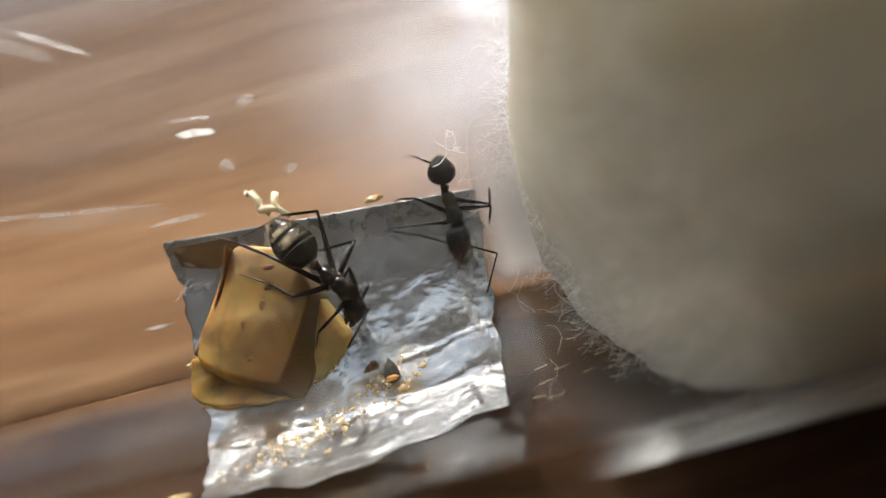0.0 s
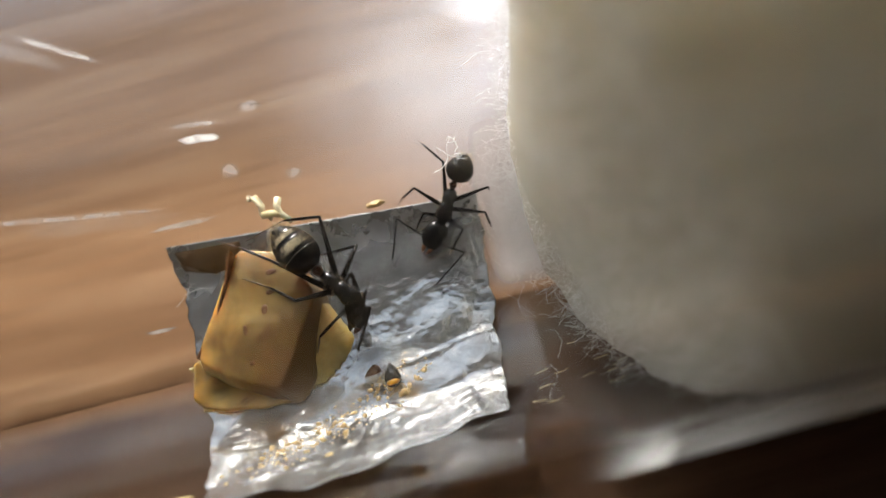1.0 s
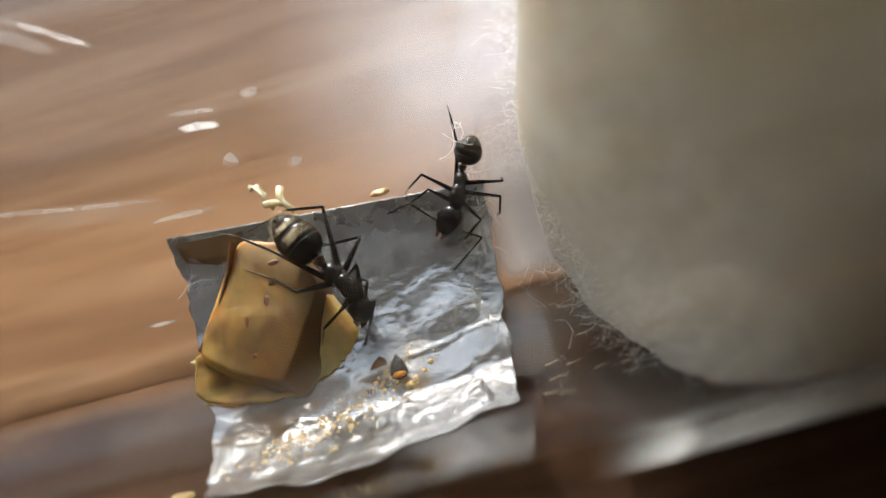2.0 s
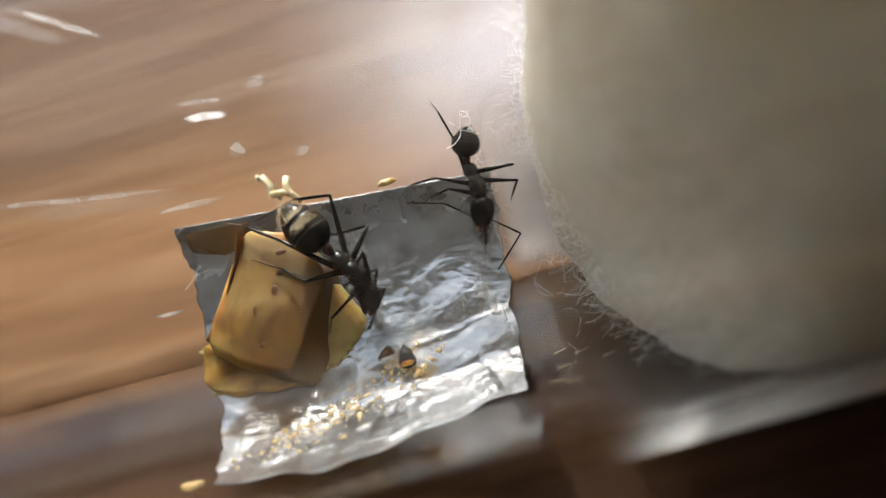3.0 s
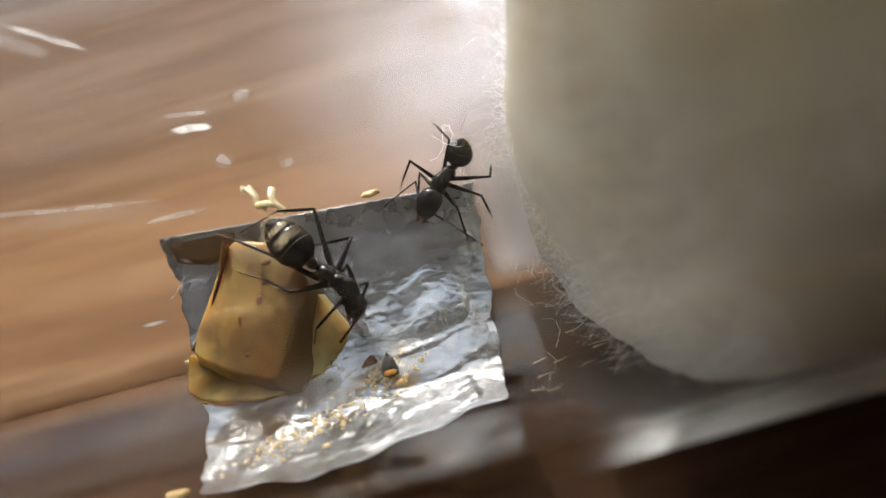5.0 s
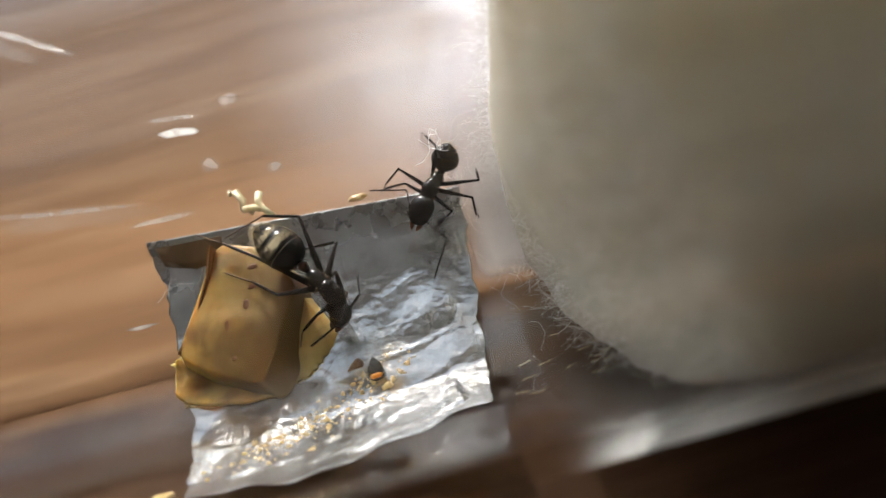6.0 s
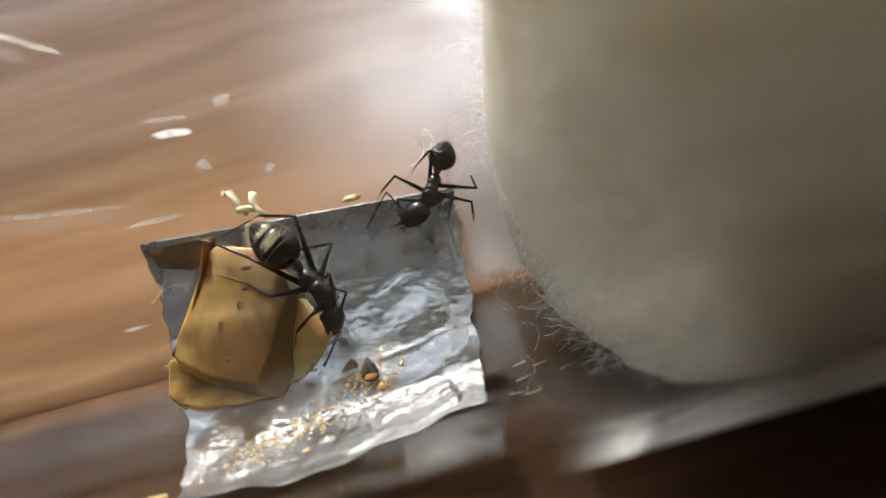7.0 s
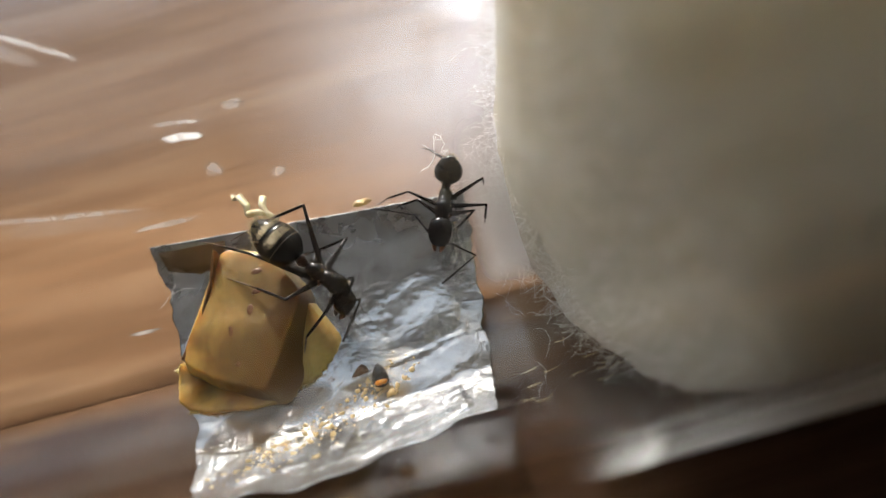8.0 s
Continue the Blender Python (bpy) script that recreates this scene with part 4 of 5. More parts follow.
    hp = lathe([(-0.06 * H, 0.25 * hw, 0.28 * hw, -0.02), (0.0, 0.62 * hw, 0.5 * hw, 0), (0.08 * H, 0.86 * hw, 0.66 * hw, 0), (0.22 * H, 1.0 * hw, 0.76 * hw, 0.0), (0.42 * H, 1.0 * hw, 0.76 * hw, 0), (0.60 * H, 0.90 * hw, 0.66 * hw, -0.03),
                (0.74 * H, 0.74 * hw, 0.50 * hw, -0.08), (0.82 * H, 0.56 * hw, 0.34 * hw, -0.12), (0.86 * H, 0.30 * hw, 0.18 * hw, -0.14)], 24)
    head = part("head", hp, CHITIN, ant)
    for sx in (-1, 1):
        bm = bmesh.new()
        bmesh.ops.create_icosphere(bm, subdivisions=2, radius=1)
        bmesh.ops.scale(bm, vec=(0.10 * s, 0.19 * s, 0.16 * s), verts=bm.verts)
        bmesh.ops.translate(bm, vec=(sx * 0.90 * hw, 0.40 * H, 0.30 * hw), verts=bm.verts)
        part("eye", bm, LEG, head, "oval compound eye")
        bm = lathe([(0, 0.14 * s, 0.10 * s, 0), (0.10 * H, 0.17 * s, 0.10 * s, 0), (0.2 * H, 0.13 * s, 0.07 * s, 0), (0.30 * H, 0.03 * s, 0.03 * s, -0.02)], 10)
        jaw = part("mandible", bm, RUST if big else JAW, head, "reddish-brown mandible")
        jaw.matrix_basis = pose(sx * 0.42 * hw * MM, 0.76 * H * MM, -0.13 * MM, 0, 0, sx * 16)
    # legs: femur > tibia, tarsus; antennae: scape > funiculus
    legs = {}
    for k, key in enumerate(("front", "middle", "hind")):
        for sx, side in ((1, "right"), (-1, "left")):
            F, T, R = femurs[k], tibias[k], tarsi[k]
            bm = lathe([(-0.06, 0.09 * s, 0.09 * s, 0), (0.08, 0.16 * s, 0.17 * s, 0), (0.3 * F, 0.15 * s, 0.17 * s, 0), (0.75 * F, 0.10 * s, 0.11 * s, 0), (F, 0.08 * s, 0.08 * s, 0), (F + 0.06, 0.04 * s, 0.04 * s, 0)], 10)
            femur = part("leg", bm, LEG, ant)
            cb = lathe([(-0.16 * s, 0.10 * s, 0.10 * s, 0), (0.0, 0.24 * s, 0.24 * s, 0), (0.2 * s, 0.26 * s, 0.25 * s, 0), (0.42 * s, 0.16 * s, 0.16 * s, 0), (0.50 * s, 0.07 * s, 0.07 * s, 0)], 10)
            coxa = part("coxa", cb, TARSUS, ant, "dark brown hip joint")
            coxa.matrix_basis = pose(sx * 0.12 * s * MM, L * hips[k] * MM, -0.16 * s * MM, -28, 0, -sx * (90 - (20, 0, -35)[k]))
            bm = lathe([(-0.04, 0.05 * s, 0.05 * s, 0), (0.1, 0.075 * s, 0.08 * s, 0), (0.6 * T, 0.085 * s, 0.09 * s, 0), (0.95 * T, 0.065 * s, 0.065 * s, 0), (T + 0.03, 0.03 * s, 0.03 * s, 0)], 10)
            tibia = part("tibia", bm, LEG, femur)
            prof = []
            for q in range(5):
                a, b = R * (0, 0.42, 0.6, 0.74, 0.86)[q], R * (0.42, 0.6, 0.74, 0.86, 1.0)[q]
                wd = 0.052 * s * (1 - 0.09 * q)
                prof += [(a + 0.01, wd * 0.7, wd * 0.7, 0), (b - 0.03, wd, wd, 0)]
            tarsus = part("tarsus", lathe(prof, 8), TARSUS, femur, "thin jointed brown foot")
            legs[key, side] = (femur, tibia, tarsus, F, T, Vector((sx * 0.34 * s, L * hips[k], -0.26 * s)))
    feelers = {}
    for sx, side in ((1, "right"), (-1, "left")):
        bm = lathe([(-0.03, 0.05 * s, 0.05 * s, 0), (0.1, 0.055 * s, 0.055 * s, 0), (scape * 0.9, 0.075 * s, 0.075 * s, 0), (scape, 0.05 * s, 0.05 * s, 0)], 8)
        sc = part("antenna", bm, LEG, ant)
        prof = []
        for q in range(11):
            a, b = funicle * q / 11, funicle * (q + 1) / 11
            wd = 0.055 * s * (1 + 0.03 * q)
            prof += [(a, wd * 0.75, wd * 0.75, 0), (b - 0.02, wd, wd, 0)]
        prof.append((funicle + 0.03, 0.02 * s, 0.02 * s, 0))
        fu = part("funiculus", lathe(prof, 8), LEG, sc, "beaded dark feeler tip")
        feelers[side] = (sc, fu, scape, Vector((sx * 0.42 * hw, 0.62 * H, 0.38 * hw)))
    return dict(thing=ant, gaster=gaster, head=head, legs=legs, feelers=feelers, petiole=0.55 * s, length=L)


# joints of the two ants: seconds, then x, y, z in millimetres
ANT1_WAIST = [
    (0, -6.66, 1.36, 4.36), (1, -6.62, 1.32, 4.35), (2.5, -6.74, 1.30, 4.35), (3.5, -6.62, 1.40, 4.36), (4.5, -6.71, 1.24, 4.36),
    (6.5, -6.39, 1.12, 4.36), (7, -6.47, 1.20, 4.36), (8, -6.61, 1.86, 4.38),
]
ANT1_NECK = [
    (0, -4.93, -0.77, 3.65), (1, -4.99, -0.66, 3.64), (2.5, -5.15, -1.02, 3.65), (3.5, -4.83, -0.76, 3.65), (4.5, -4.90, -0.68, 3.64),
    (6.5, -5.01, -1.30, 3.66), (7, -5.09, -1.38, 3.65), (8, -4.78, -0.07, 3.64),
]
ANT1_MOUTH = [
    (0, -6.24, -1.79, 2.58), (1, -6.12, -2.07, 2.59), (2.5, -5.87, -2.04, 2.58), (3.5, -5.88, -2.05, 2.60), (4.5, -5.79, -1.63, 2.57),
    (6.5, -6.47, -2.40, 2.62), (7, -6.01, -2.47, 2.63), (8, -6.00, -1.00, 2.55),
]
ANT1_TAIL = [
    (0, -8.55, 4.53, 5.34), (1, -8.63, 4.42, 5.30), (2.5, -8.60, 4.40, 5.28), (3.5, -8.58, 4.50, 5.33), (4.5, -8.64, 4.26, 5.24),
    (6.5, -8.52, 4.08, 5.17), (7, -8.47, 4.26, 5.24), (8, -8.71, 4.55, 5.35),
]
ANT1_R_ELBOW = [
    (0, -4.45, -1.73, 4.57), (1, -4.47, -1.41, 4.57), (2.5, -4.43, -1.64, 4.57), (3.5, -4.18, -1.22, 4.55), (4.5, -4.24, -1.59, 4.57),
    (6.5, -5.44, -2.38, 4.61), (7, -4.95, -2.63, 4.64), (8, -3.99, -0.98, 4.54),
]
ANT1_R_TIP = [
    (0, -6.18, -3.09, 3.17), (1, -5.86, -3.53, 3.24), (2.5, -5.66, -3.14, 3.18), (3.5, -5.73, -2.71, 3.15), (4.5, -6.06, -3.12, 3.18),
    (6.5, -7.81, -2.92, 3.15), (7, -6.34, -4.09, 3.37), (8, -5.88, -2.86, 3.15),
]
ANT1_L_ELBOW = [
    (0, -4.21, -0.24, 4.33), (1, -4.44, -0.18, 4.34), (2.5, -4.59, 0.07, 4.34), (3.5, -4.20, 0.10, 4.34), (4.5, -4.28, -0.21, 4.34),
    (6.5, -3.93, -1.18, 4.35), (7, -4.20, -0.48, 4.35), (8, -4.26, 0.50, 4.35),
]
ANT1_L_TIP = [
    (0, -5.06, -0.86, 3.55), (1, -4.92, -0.97, 3.55), (2.5, -5.17, 0.92, 3.55), (3.5, -4.76, -0.91, 3.55), (4.5, -5.01, -0.34, 3.54),
    (6.5, -3.84, -0.49, 3.54), (7, -5.10, 0.04, 3.54), (8, -5.03, 0.73, 3.54),
]
ANT2_WAIST = [
    (0, 1.02, 4.54, 3.43), (0.5, 1.17, 4.75, 3.53), (1, 1.39, 4.90, 3.60), (2.5, 1.66, 5.11, 3.69), (3, 1.54, 4.96, 3.62),
    (3.5, 1.55, 5.16, 3.72), (4, 1.95, 5.34, 3.81), (4.5, 2.11, 5.08, 3.68), (5, 1.73, 5.27, 3.77), (6.5, 1.85, 5.15, 3.70),
    (7, 1.91, 5.18, 3.72), (7.5, 1.81, 4.96, 3.62), (8, 1.75, 4.70, 3.51),
]
ANT2_NECK = [
    (0, 1.18, 2.29, 2.26), (0.5, 0.60, 2.85, 2.45), (1, 0.23, 3.29, 2.64), (2.5, 1.32, 3.07, 3.24), (3, 1.78, 2.91, 3.17),
    (3.5, 0.64, 3.32, 4.11), (4, 0.70, 3.72, 4.20), (4.5, 1.25, 3.23, 3.06), (5, 0.49, 3.83, 4.61), (6.5, 0.87, 3.48, 4.48),
    (7, 0.90, 3.34, 3.81), (7.5, 0.68, 3.37, 4.37), (8, 1.08, 2.77, 3.97),
]
ANT2_MOUTH = [
    (0, 0.58, 0.38, 2.04), (0.5, -0.87, 1.82, 2.01), (1, -1.13, 2.08, 2.10), (2.5, 0.14, 1.49, 2.47), (3, 1.27, 1.00, 2.25),
    (3.5, -0.92, 2.42, 3.64), (4, -0.87, 2.59, 3.61), (4.5, 0.43, 1.82, 2.35), (5, -0.94, 2.31, 3.85), (6.5, -0.27, 1.87, 3.69),
    (7, -0.91, 2.74, 3.56), (7.5, -0.65, 1.95, 3.70), (8, 0.40, 1.45, 3.05),
]
ANT2_TAIL = [
    (0, 1.04, 6.19, 4.52), (0.5, 2.07, 6.34, 4.60), (1, 2.65, 6.27, 4.55), (2.5, 2.47, 6.61, 4.78), (3, 1.93, 6.46, 4.67),
    (3.5, 2.48, 6.53, 4.71), (4, 2.91, 6.28, 4.57), (4.5, 2.55, 6.16, 4.48), (5, 2.52, 6.13, 4.48), (6.5, 2.57, 6.32, 4.59),
    (7, 2.64, 6.06, 4.43), (7.5, 2.64, 5.97, 4.39), (8, 2.30, 5.91, 4.41),
]
WH_KNEE = [
    (0, 0.79, 6.07, 4.65), (0.5, 0.84, 5.93, 4.62), (1, 1.16, 6.22, 4.72), (2.5, 2.03, 6.70, 5.02), (3, 1.68, 6.63, 4.99),
    (3.5, 1.35, 6.68, 5.02), (4, 1.70, 6.72, 5.06), (4.5, 2.26, 6.54, 4.93), (5, 1.66, 6.51, 4.91), (6.5, 1.78, 6.67, 5.02),
    (7, 1.81, 6.70, 5.05), (7.5, 2.14, 6.41, 4.86), (8, 2.15, 6.44, 4.85),
]
WH_FOOT = [
    (0, -0.18, 7.00, 4.04), (0.5, 0.37, 8.07, 4.90), (1, 0.42, 7.73, 4.60), (2.5, 1.63, 8.54, 5.36), (3, 0.63, 8.25, 5.08),
    (3.5, 0.19, 7.87, 4.74), (4, 0.69, 7.68, 4.57), (4.5, 1.82, 7.96, 4.81), (5, 1.48, 7.88, 4.74), (6.5, 1.50, 7.48, 4.40),
    (7, 1.03, 6.33, 3.58), (7.5, 1.88, 7.34, 4.31), (8, 1.42, 7.14, 4.15),
]
WM_KNEE = [
    (0, -0.80, 4.54, 3.54), (0.5, -0.57, 4.45, 3.51), (1, -0.82, 5.32, 3.89), (2.5, -0.74, 5.37, 3.91), (3, -0.82, 5.29, 3.89),
    (3.5, -0.84, 5.92, 4.22), (4, -0.67, 6.23, 4.34), (4.5, -0.29, 5.52, 4.00), (5, -0.29, 5.99, 4.26), (6.5, -0.69, 6.12, 4.26),
    (7, -0.53, 5.77, 4.13), (7.5, -0.43, 5.95, 4.24), (8, -0.50, 5.79, 4.13),
]
WM_FOOT = [
    (0, -1.78, 5.31, 2.68), (0.5, -1.73, 5.18, 2.63), (1, -1.55, 5.58, 2.82), (2.5, -1.76, 5.14, 2.61), (3, -1.85, 5.18, 2.63),
    (3.5, -1.67, 5.72, 2.90), (4, -1.74, 5.57, 2.83), (4.5, -1.65, 5.30, 2.69), (5, -1.20, 5.83, 2.95), (6.5, -1.38, 5.83, 2.96),
    (7, -1.41, 5.58, 2.83), (7.5, -1.55, 5.52, 2.80), (8, -1.70, 5.51, 2.79),
]
WF_KNEE = [
    (0, -0.88, 2.83, 3.35), (0.5, -0.70, 2.96, 3.36), (1, -0.24, 3.74, 3.47), (2.5, 0.45, 4.20, 3.61), (3, 0.15, 3.73, 3.48),
    (3.5, -1.09, 2.98, 3.37), (4, 0.40, 5.54, 4.21), (4.5, 0.84, 4.25, 3.63), (5, 0.06, 4.88, 3.89), (6.5, -0.68, 4.93, 3.90),
    (7, -0.15, 4.17, 3.59), (7.5, -0.22, 4.72, 3.81), (8, -0.01, 4.22, 3.62),
]
WF_FOOT = [
    (0, -2.52, 3.75, 2.28), (0.5, -1.22, 2.43, 2.12), (1, -1.05, 3.85, 2.29), (2.5, -1.42, 4.26, 2.43), (3, -1.05, 4.15, 2.39),
    (3.5, -2.16, 1.59, 2.07), (4, -1.32, 5.38, 2.91), (4.5, 0.23, 4.34, 2.47), (5, -0.60, 4.58, 2.56), (6.5, -1.61, 5.64, 3.06),
    (7, -0.74, 3.38, 2.21), (7.5, -0.94, 4.82, 2.67), (8, -1.17, 4.90, 2.69),
]
EH_KNEE = [
    (0, 2.73, 3.55, 3.12), (0.5, 2.60, 3.88, 3.30), (1, 2.41, 4.35, 3.48), (2.5, 2.63, 4.33, 3.41), (3, 2.57, 4.34, 3.47),
    (3.5, 2.62, 4.87, 3.63), (4, 2.63, 4.86, 3.62), (4.5, 2.99, 4.38, 3.41), (5, 2.73, 4.70, 3.55), (6.5, 2.70, 4.62, 3.50),
    (7, 2.78, 4.38, 3.42), (7.5, 2.79, 4.32, 3.40), (8, 2.81, 4.35, 3.41),
]
EH_FOOT = [
    (0, 3.48, 4.63, 2.31), (0.5, 3.38, 4.76, 2.37), (1, 3.51, 4.94, 2.45), (2.5, 3.73, 4.86, 2.41), (3, 3.60, 4.94, 2.46),
    (3.5, 3.79, 5.69, 2.82), (4, 3.96, 5.63, 2.80), (4.5, 4.06, 5.01, 2.48), (5, 4.01, 5.48, 2.72), (6.5, 3.88, 5.45, 2.70),
    (7, 3.88, 5.16, 2.55), (7.5, 3.93, 4.99, 2.47), (8, 3.95, 5.01, 2.48),
]
EM_KNEE = [
    (0, 2.68, 3.14, 3.01), (0.5, 2.36, 3.01, 3.16), (1, 2.77, 3.04, 2.98), (2.5, 3.04, 3.42, 3.09), (3, 3.36, 3.39, 3.08),
    (3.5, 3.17, 3.41, 3.09), (4, 3.33, 3.34, 3.06), (4.5, 3.30, 3.18, 3.03), (5, 3.29, 3.20, 3.02), (6.5, 3.39, 3.31, 3.06),
    (7, 3.39, 3.03, 2.98), (7.5, 3.37, 3.11, 3.01), (8, 3.46, 3.12, 3.01),
]
EM_FOOT = [
    (0, 3.01, 2.88, 1.74), (0.5, 2.84, 2.86, 1.73), (1, 3.04, 2.92, 1.75), (2.5, 3.25, 3.01, 1.78), (3, 3.47, 3.14, 1.80),
    (3.5, 3.26, 2.97, 1.76), (4, 3.25, 2.89, 1.74), (4.5, 3.42, 2.84, 1.73), (5, 3.24, 2.88, 1.75), (6.5, 3.34, 3.06, 1.79),
    (7, 3.36, 2.84, 1.72), (7.5, 3.35, 3.02, 1.77), (8, 3.47, 3.02, 1.78),
]
EF_KNEE = [
    (0, 1.64, 1.27, 2.97), (0.5, 1.25, 2.20, 2.99), (1, 1.18, 2.26, 3.01), (2.5, 2.17, 2.73, 3.03), (3, 1.61, 1.26, 2.96),
    (3.5, 1.66, 2.68, 3.04), (4, 1.78, 2.46, 3.02), (4.5, 1.77, 2.36, 3.01), (5, 1.86, 3.15, 3.09), (6.5, 1.80, 3.22, 3.08),
    (7, 2.26, 4.00, 3.24), (7.5, 2.04, 3.45, 3.12), (8, 2.59, 2.98, 3.06),
]
EF_FOOT = [
    (0, 0.72, 0.60, 1.85), (0.5, 0.46, 1.86, 1.88), (1, 0.48, 1.90, 1.88), (2.5, 1.05, 1.51, 1.87), (3, 1.26, 0.47, 1.85),
    (3.5, 1.57, 2.02, 1.88), (4, 1.73, 1.96, 1.89), (4.5, 1.23, 2.53, 1.92), (5, 1.53, 1.89, 1.88), (6.5, 1.23, 3.40, 2.01),
    (7, 1.91, 3.07, 1.98), (7.5, 1.15, 3.02, 1.96), (8, 1.81, 2.86, 1.95),
]
E_ELBOW = [
    (0, 3.01, 0.31, 2.39), (0.5, 1.08, 0.27, 2.84), (1, 1.19, 1.05, 2.85), (2.5, 2.48, 0.88, 2.85), (3, 3.34, 0.37, 2.40),
    (3.5, 1.61, 2.50, 2.92), (4, 1.41, 2.90, 2.96), (4.5, 2.60, 0.91, 2.85), (5, 0.88, 2.25, 2.89), (6.5, 1.36, 0.96, 2.85),
    (7, 0.44, 1.93, 2.89), (7.5, 1.40, 1.09, 2.86), (8, 2.32, 0.44, 2.84),
]
E_TIP = [
    (0, 1.67, -1.73, 2.17), (0.5, -1.16, -0.21, 2.14), (1, -0.90, -0.11, 2.14), (2.5, 0.07, -0.64, 2.14), (3, 1.08, -1.69, 2.18),
    (3.5, 0.42, 1.32, 2.16), (4, 1.41, 1.91, 2.18), (4.5, 1.12, -0.70, 2.15), (5, 1.45, 1.88, 2.18), (6.5, -1.62, 0.55, 2.14),
    (7, 0.71, 2.00, 2.19), (7.5, -0.93, -0.39, 2.15), (8, -0.38, -0.65, 2.14),
]
W_ELBOW = [
    (0, -0.36, 1.97, 3.09), (0.5, -0.86, 3.35, 3.21), (1, -1.83, 3.75, 3.27), (2.5, -0.57, 3.21, 3.19), (3, 0.04, 2.80, 3.15),
    (3.5, -1.12, 5.23, 3.86), (4, -1.12, 4.40, 3.49), (4.5, -0.02, 4.19, 3.41), (5, -0.41, 5.30, 3.88), (6.5, -0.20, 4.63, 3.57),
    (7, -0.95, 4.71, 3.62), (7.5, -0.89, 4.20, 3.42), (8, -0.35, 3.69, 3.27),
]
W_TIP = [
    (0, -2.24, 3.34, 2.41), (0.5, -3.71, 4.55, 2.75), (1, -2.80, 2.45, 2.32), (2.5, -1.42, 4.17, 2.59), (3, -2.04, 4.06, 2.55),
    (3.5, -3.71, 4.28, 2.63), (4, -0.83, 5.47, 3.17), (4.5, -1.87, 2.88, 2.36), (5, -2.97, 4.45, 2.71), (6.5, -1.39, 5.35, 3.11),
    (7, -3.20, 3.10, 2.38), (7.5, -0.35, 5.11, 3.00), (8, -2.01, 4.77, 2.85),
]


# ---------------------------------------------------------------- how the ants move
def aim(a, b, up=(0, 0, 1)):
    """A pose at a (mm) whose y axis points to b."""
    y = (b - a).normalized()
    x = y.cross(Vector(up)).normalized()
    z = x.cross(y)
    m = Matrix((x, y, z)).transposed().to_4x4()
    m.translation = a
    return m


def place(rows, t):
    """A point of a table (t, x, y, z, ...) at a time, on a straight line between its rows."""
    for a, b in zip(rows, rows[1:]):
        if t <= b[0]:
            k = 0 if b[0] == a[0] else max(0.0, (t - a[0]) / (b[0] - a[0]))
            return Vector(a[1:]).lerp(Vector(b[1:]), k)
    return Vector(rows[-1][1:])


def keyed(ob, rows):
    """walk() with rows in millimetres; a wide turn gets rows in between."""
    full = [rows[0]]
    for t, m in rows[1:]:
        t0, m0 = full[-1]
        q0, q1 = m0.to_quaternion(), m.to_quaternion()
        turn = q0.rotation_difference(q1).angle
        turn = min(turn, 2 * math.pi - turn)
        for k in range(1, int(turn / radians(70)) + 1):
            f = k / (int(turn / radians(70)) + 1)
            n = q0.slerp(q1, f).to_matrix().to_4x4()
            n.translation = m0.translation.lerp(m.translation, f)
            full.append((t0 + (t - t0) * f, n))
        full.append((t, m))
    out = []
    for t, m in full:
        m = m.copy()
        m.translation = m.translation * MM
        out.append((t, m))
    walk(ob, out)


def bend(hip, foot, knee, F, T):
    """The knee of a two-piece limb that reaches from hip to foot, bent towards the wanted knee; and where it really ends."""
    d = foot - hip
    r = max(min(d.length, (F + T) * 0.995), abs(F - T) * 1.05)
    d = d.normalized()
    end = hip + d * r
    a = (F * F - T * T + r * r) / (2 * r)
    h = math.sqrt(max(F * F - a * a, 0))
    side = (knee - hip) - d * (knee - hip).dot(d)
    side = side.normalized() if side.length > 1e-3 else Vector((0, 0, 1))
    return hip + d * a + side * h, end


def animate(ant, times, waist, neck, mouth, tail, limbs, feelers):
    """limbs: (leg, side) -> (knee rows, foot rows, tip step); feelers: side -> (elbow rows, tip rows)."""
    rows = {}

    def add(ob, t, m):
        rows.setdefault(ob, []).append((t, m))

    for t in times:
        w, n = place(waist, t), place(neck, t)
        root = aim(w, n)
        back = root.inverted()
        add(ant["thing"], t, root)
        n = root @ Vector((0, ant["length"], -0.1))
        head = aim(n, place(mouth, t))
        add(ant["head"], t, back @ head)
        joint = root @ Vector((0, -ant["petiole"], 0))
        add(ant["gaster"], t, back @ aim(joint, place(tail, t)))
        for key, (femur, tibia, tarsus, F, T, hip) in ant["legs"].items():
            knees, feet, tips = limbs[key]
            h = root @ hip
            foot = place(feet, t)
            knee, end = bend(h, foot, place(knees, t), F, T)
            mf, mt = aim(h, knee), aim(knee, end)
            tip = place(tips, t) if tips else end + (end - knee).normalized() * 1.0 + Vector((0, 0, -0.5))
            add(femur, t, back @ mf)
            add(tibia, t, mf.inverted() @ mt)
            add(tarsus, t, mf.inverted() @ aim(end, tip))
        for side, (sc, fu, length, base) in ant["feelers"].items():
            elbows, tips = feelers[side]
            b = head @ base
            ms = aim(b, place(elbows, t))
            e = ms @ Vector((0, length, 0))
            add(sc, t, back @ ms)
            add(fu, t, ms.inverted() @ aim(e, place(tips, t)))
    for ob, r in rows.items():
        keyed(ob, r)


def still(*p):
    return [(0, *p), (8, *p)]


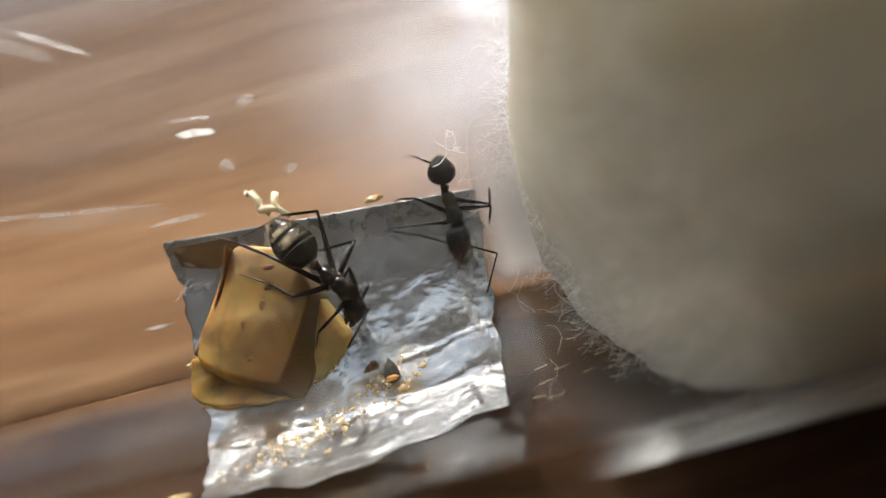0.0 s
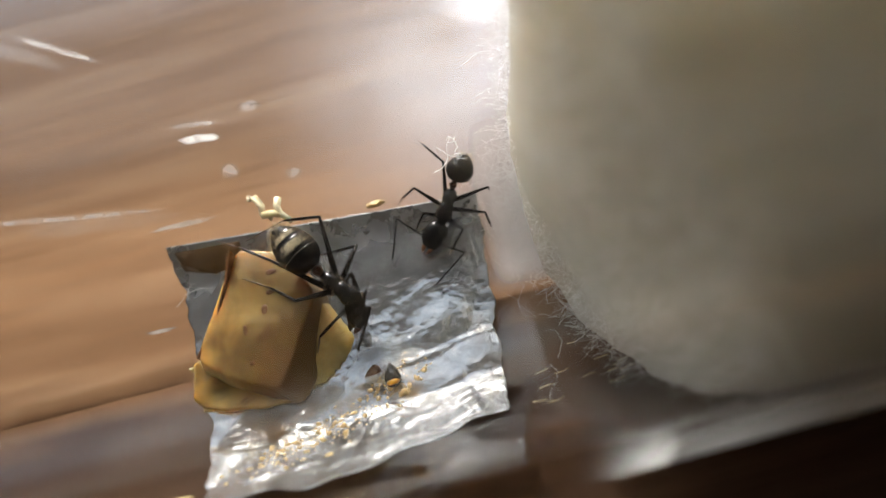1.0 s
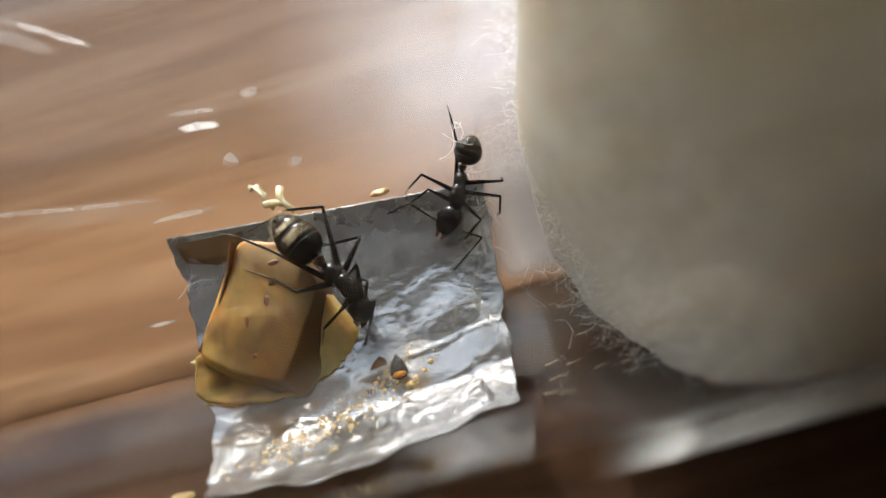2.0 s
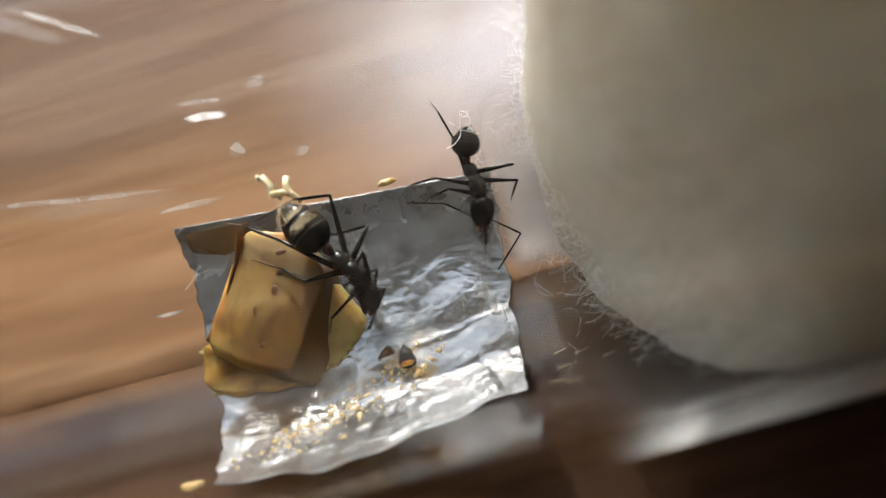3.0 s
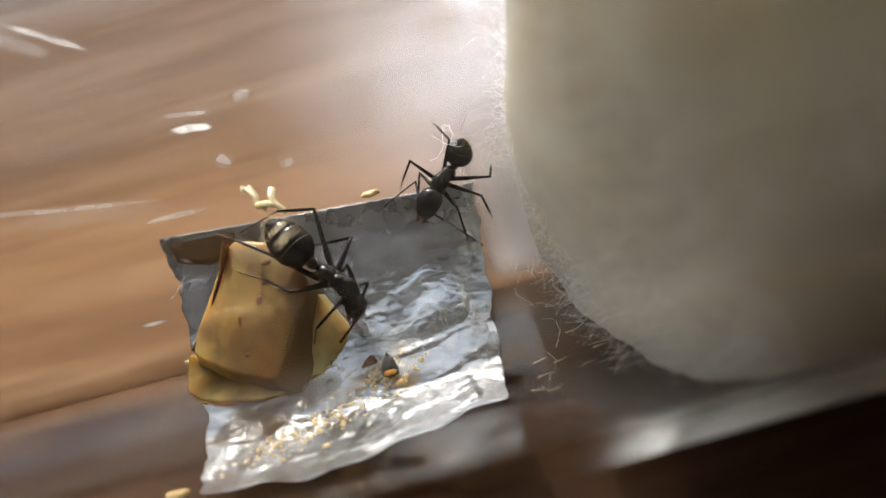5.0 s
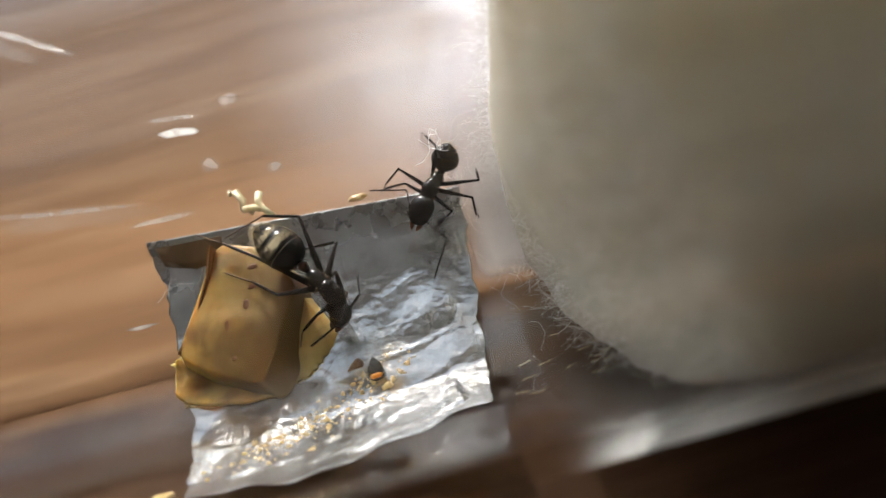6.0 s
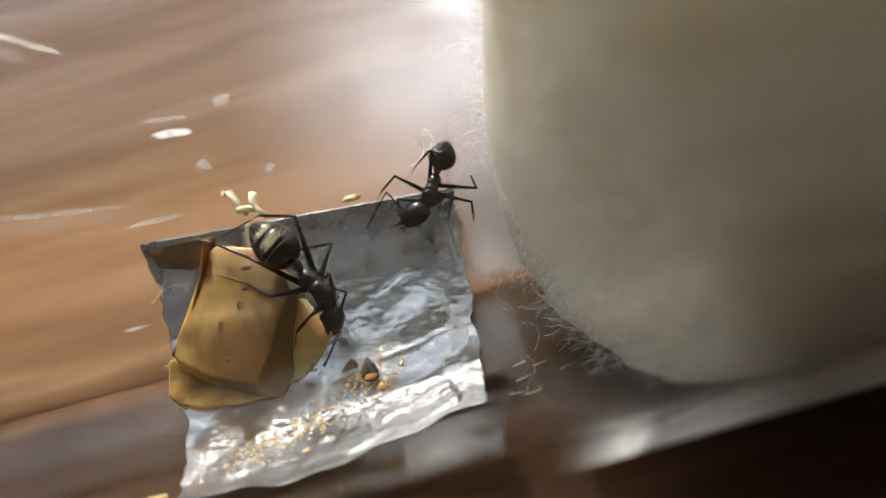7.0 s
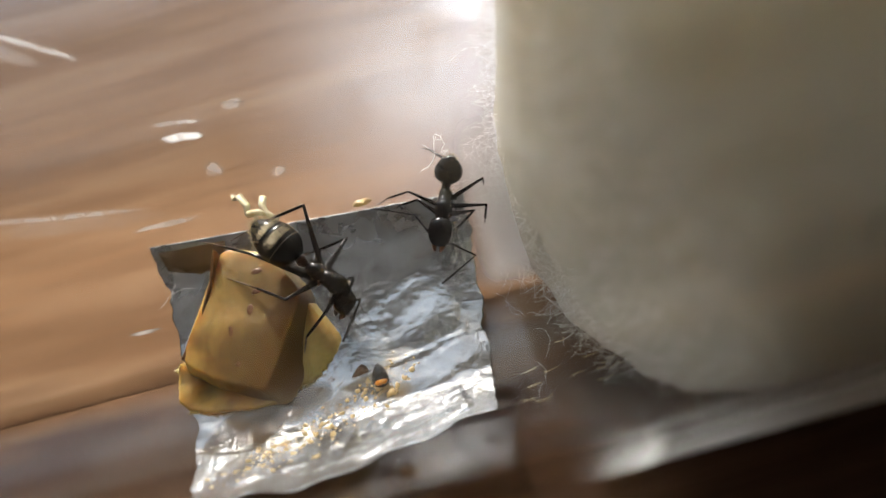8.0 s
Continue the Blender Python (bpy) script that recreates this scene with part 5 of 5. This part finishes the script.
TIMES_FEEDER = (0, 1, 2.5, 3.5, 4.5, 6.5, 7, 8)
TIMES_CLIMBER = (0, 0.5, 1, 2.5, 3, 3.5, 4, 4.5, 5, 6.5, 7, 7.5, 8)

build_room()
build_tube()
build_cotton()
FOIL_TOP = build_foil()
build_food()
build_crumbs(FOIL_TOP)
build_drops()
build_loose_fibres()
FEEDER = build_ant("large black ant with golden-haired abdomen feeding on the food", 1.08, 2.75, 3.2, 2.3, 1.6, 1.25, (1.25, 2.3, 3.7), (1.75, 2.75, 2.5), (0.9, 2.2, 2.8), 2.05, 2.5, 4)
CLIMBER = build_ant("smaller glossy black ant with reddish mandibles at the foil's edge", 0.82, 2.15, 1.68, 1.62, 1.85, 1.36, (1.5, 2.05, 2.15), (1.7, 1.6, 1.85), (1.0, 1.1, 1.3), 2.0, 2.4, 9)


def motions():
    animate(FEEDER, TIMES_FEEDER, ANT1_WAIST, ANT1_NECK, ANT1_MOUTH, ANT1_TAIL, {
        ("hind", "right"): (still(-9.73, 3.51, 4.82), still(-11.27, 4.76, 3.74), still(-11.69, 5.13, 3.4)),
        ("middle", "right"): (still(-7.6, -0.5, 5.4), still(-9.6, 1.55, 3.85), still(-11.9, 3.35, 3.15)),
        ("front", "right"): (still(-6.3, -1.32, 4.06), still(-7.57, -1.69, 2.98), still(-7.81, -2.24, 2.71)),
        ("hind", "left"): (still(-6.14, 4.56, 4.75), still(-8.36, 5.5, 3.97), still(-11.34, 5.36, 2.81)),
        ("middle", "left"): (still(-4.83, 2.46, 3.72), still(-6.8, 3.56, 2.24), still(-7.71, 3.9, 1.8)),
        ("front", "left"): (still(-5.03, 0.99, 4.06), still(-5.96, 1.14, 2.46), still(-6.1, 0.85, 1.75)),
    }, {"right": (ANT1_R_ELBOW, ANT1_R_TIP), "left": (ANT1_L_ELBOW, ANT1_L_TIP)})
    animate(CLIMBER, TIMES_CLIMBER, ANT2_WAIST, ANT2_NECK, ANT2_MOUTH, ANT2_TAIL, {
        ("hind", "right"): (WH_KNEE, WH_FOOT, None),
        ("middle", "right"): (WM_KNEE, WM_FOOT, None),
        ("front", "right"): (WF_KNEE, WF_FOOT, None),
        ("hind", "left"): (EH_KNEE, EH_FOOT, None),
        ("middle", "left"): (EM_KNEE, EM_FOOT, None),
        ("front", "left"): (EF_KNEE, EF_FOOT, None),
    }, {"right": (W_ELBOW, W_TIP), "left": (E_ELBOW, E_TIP)})


motions()
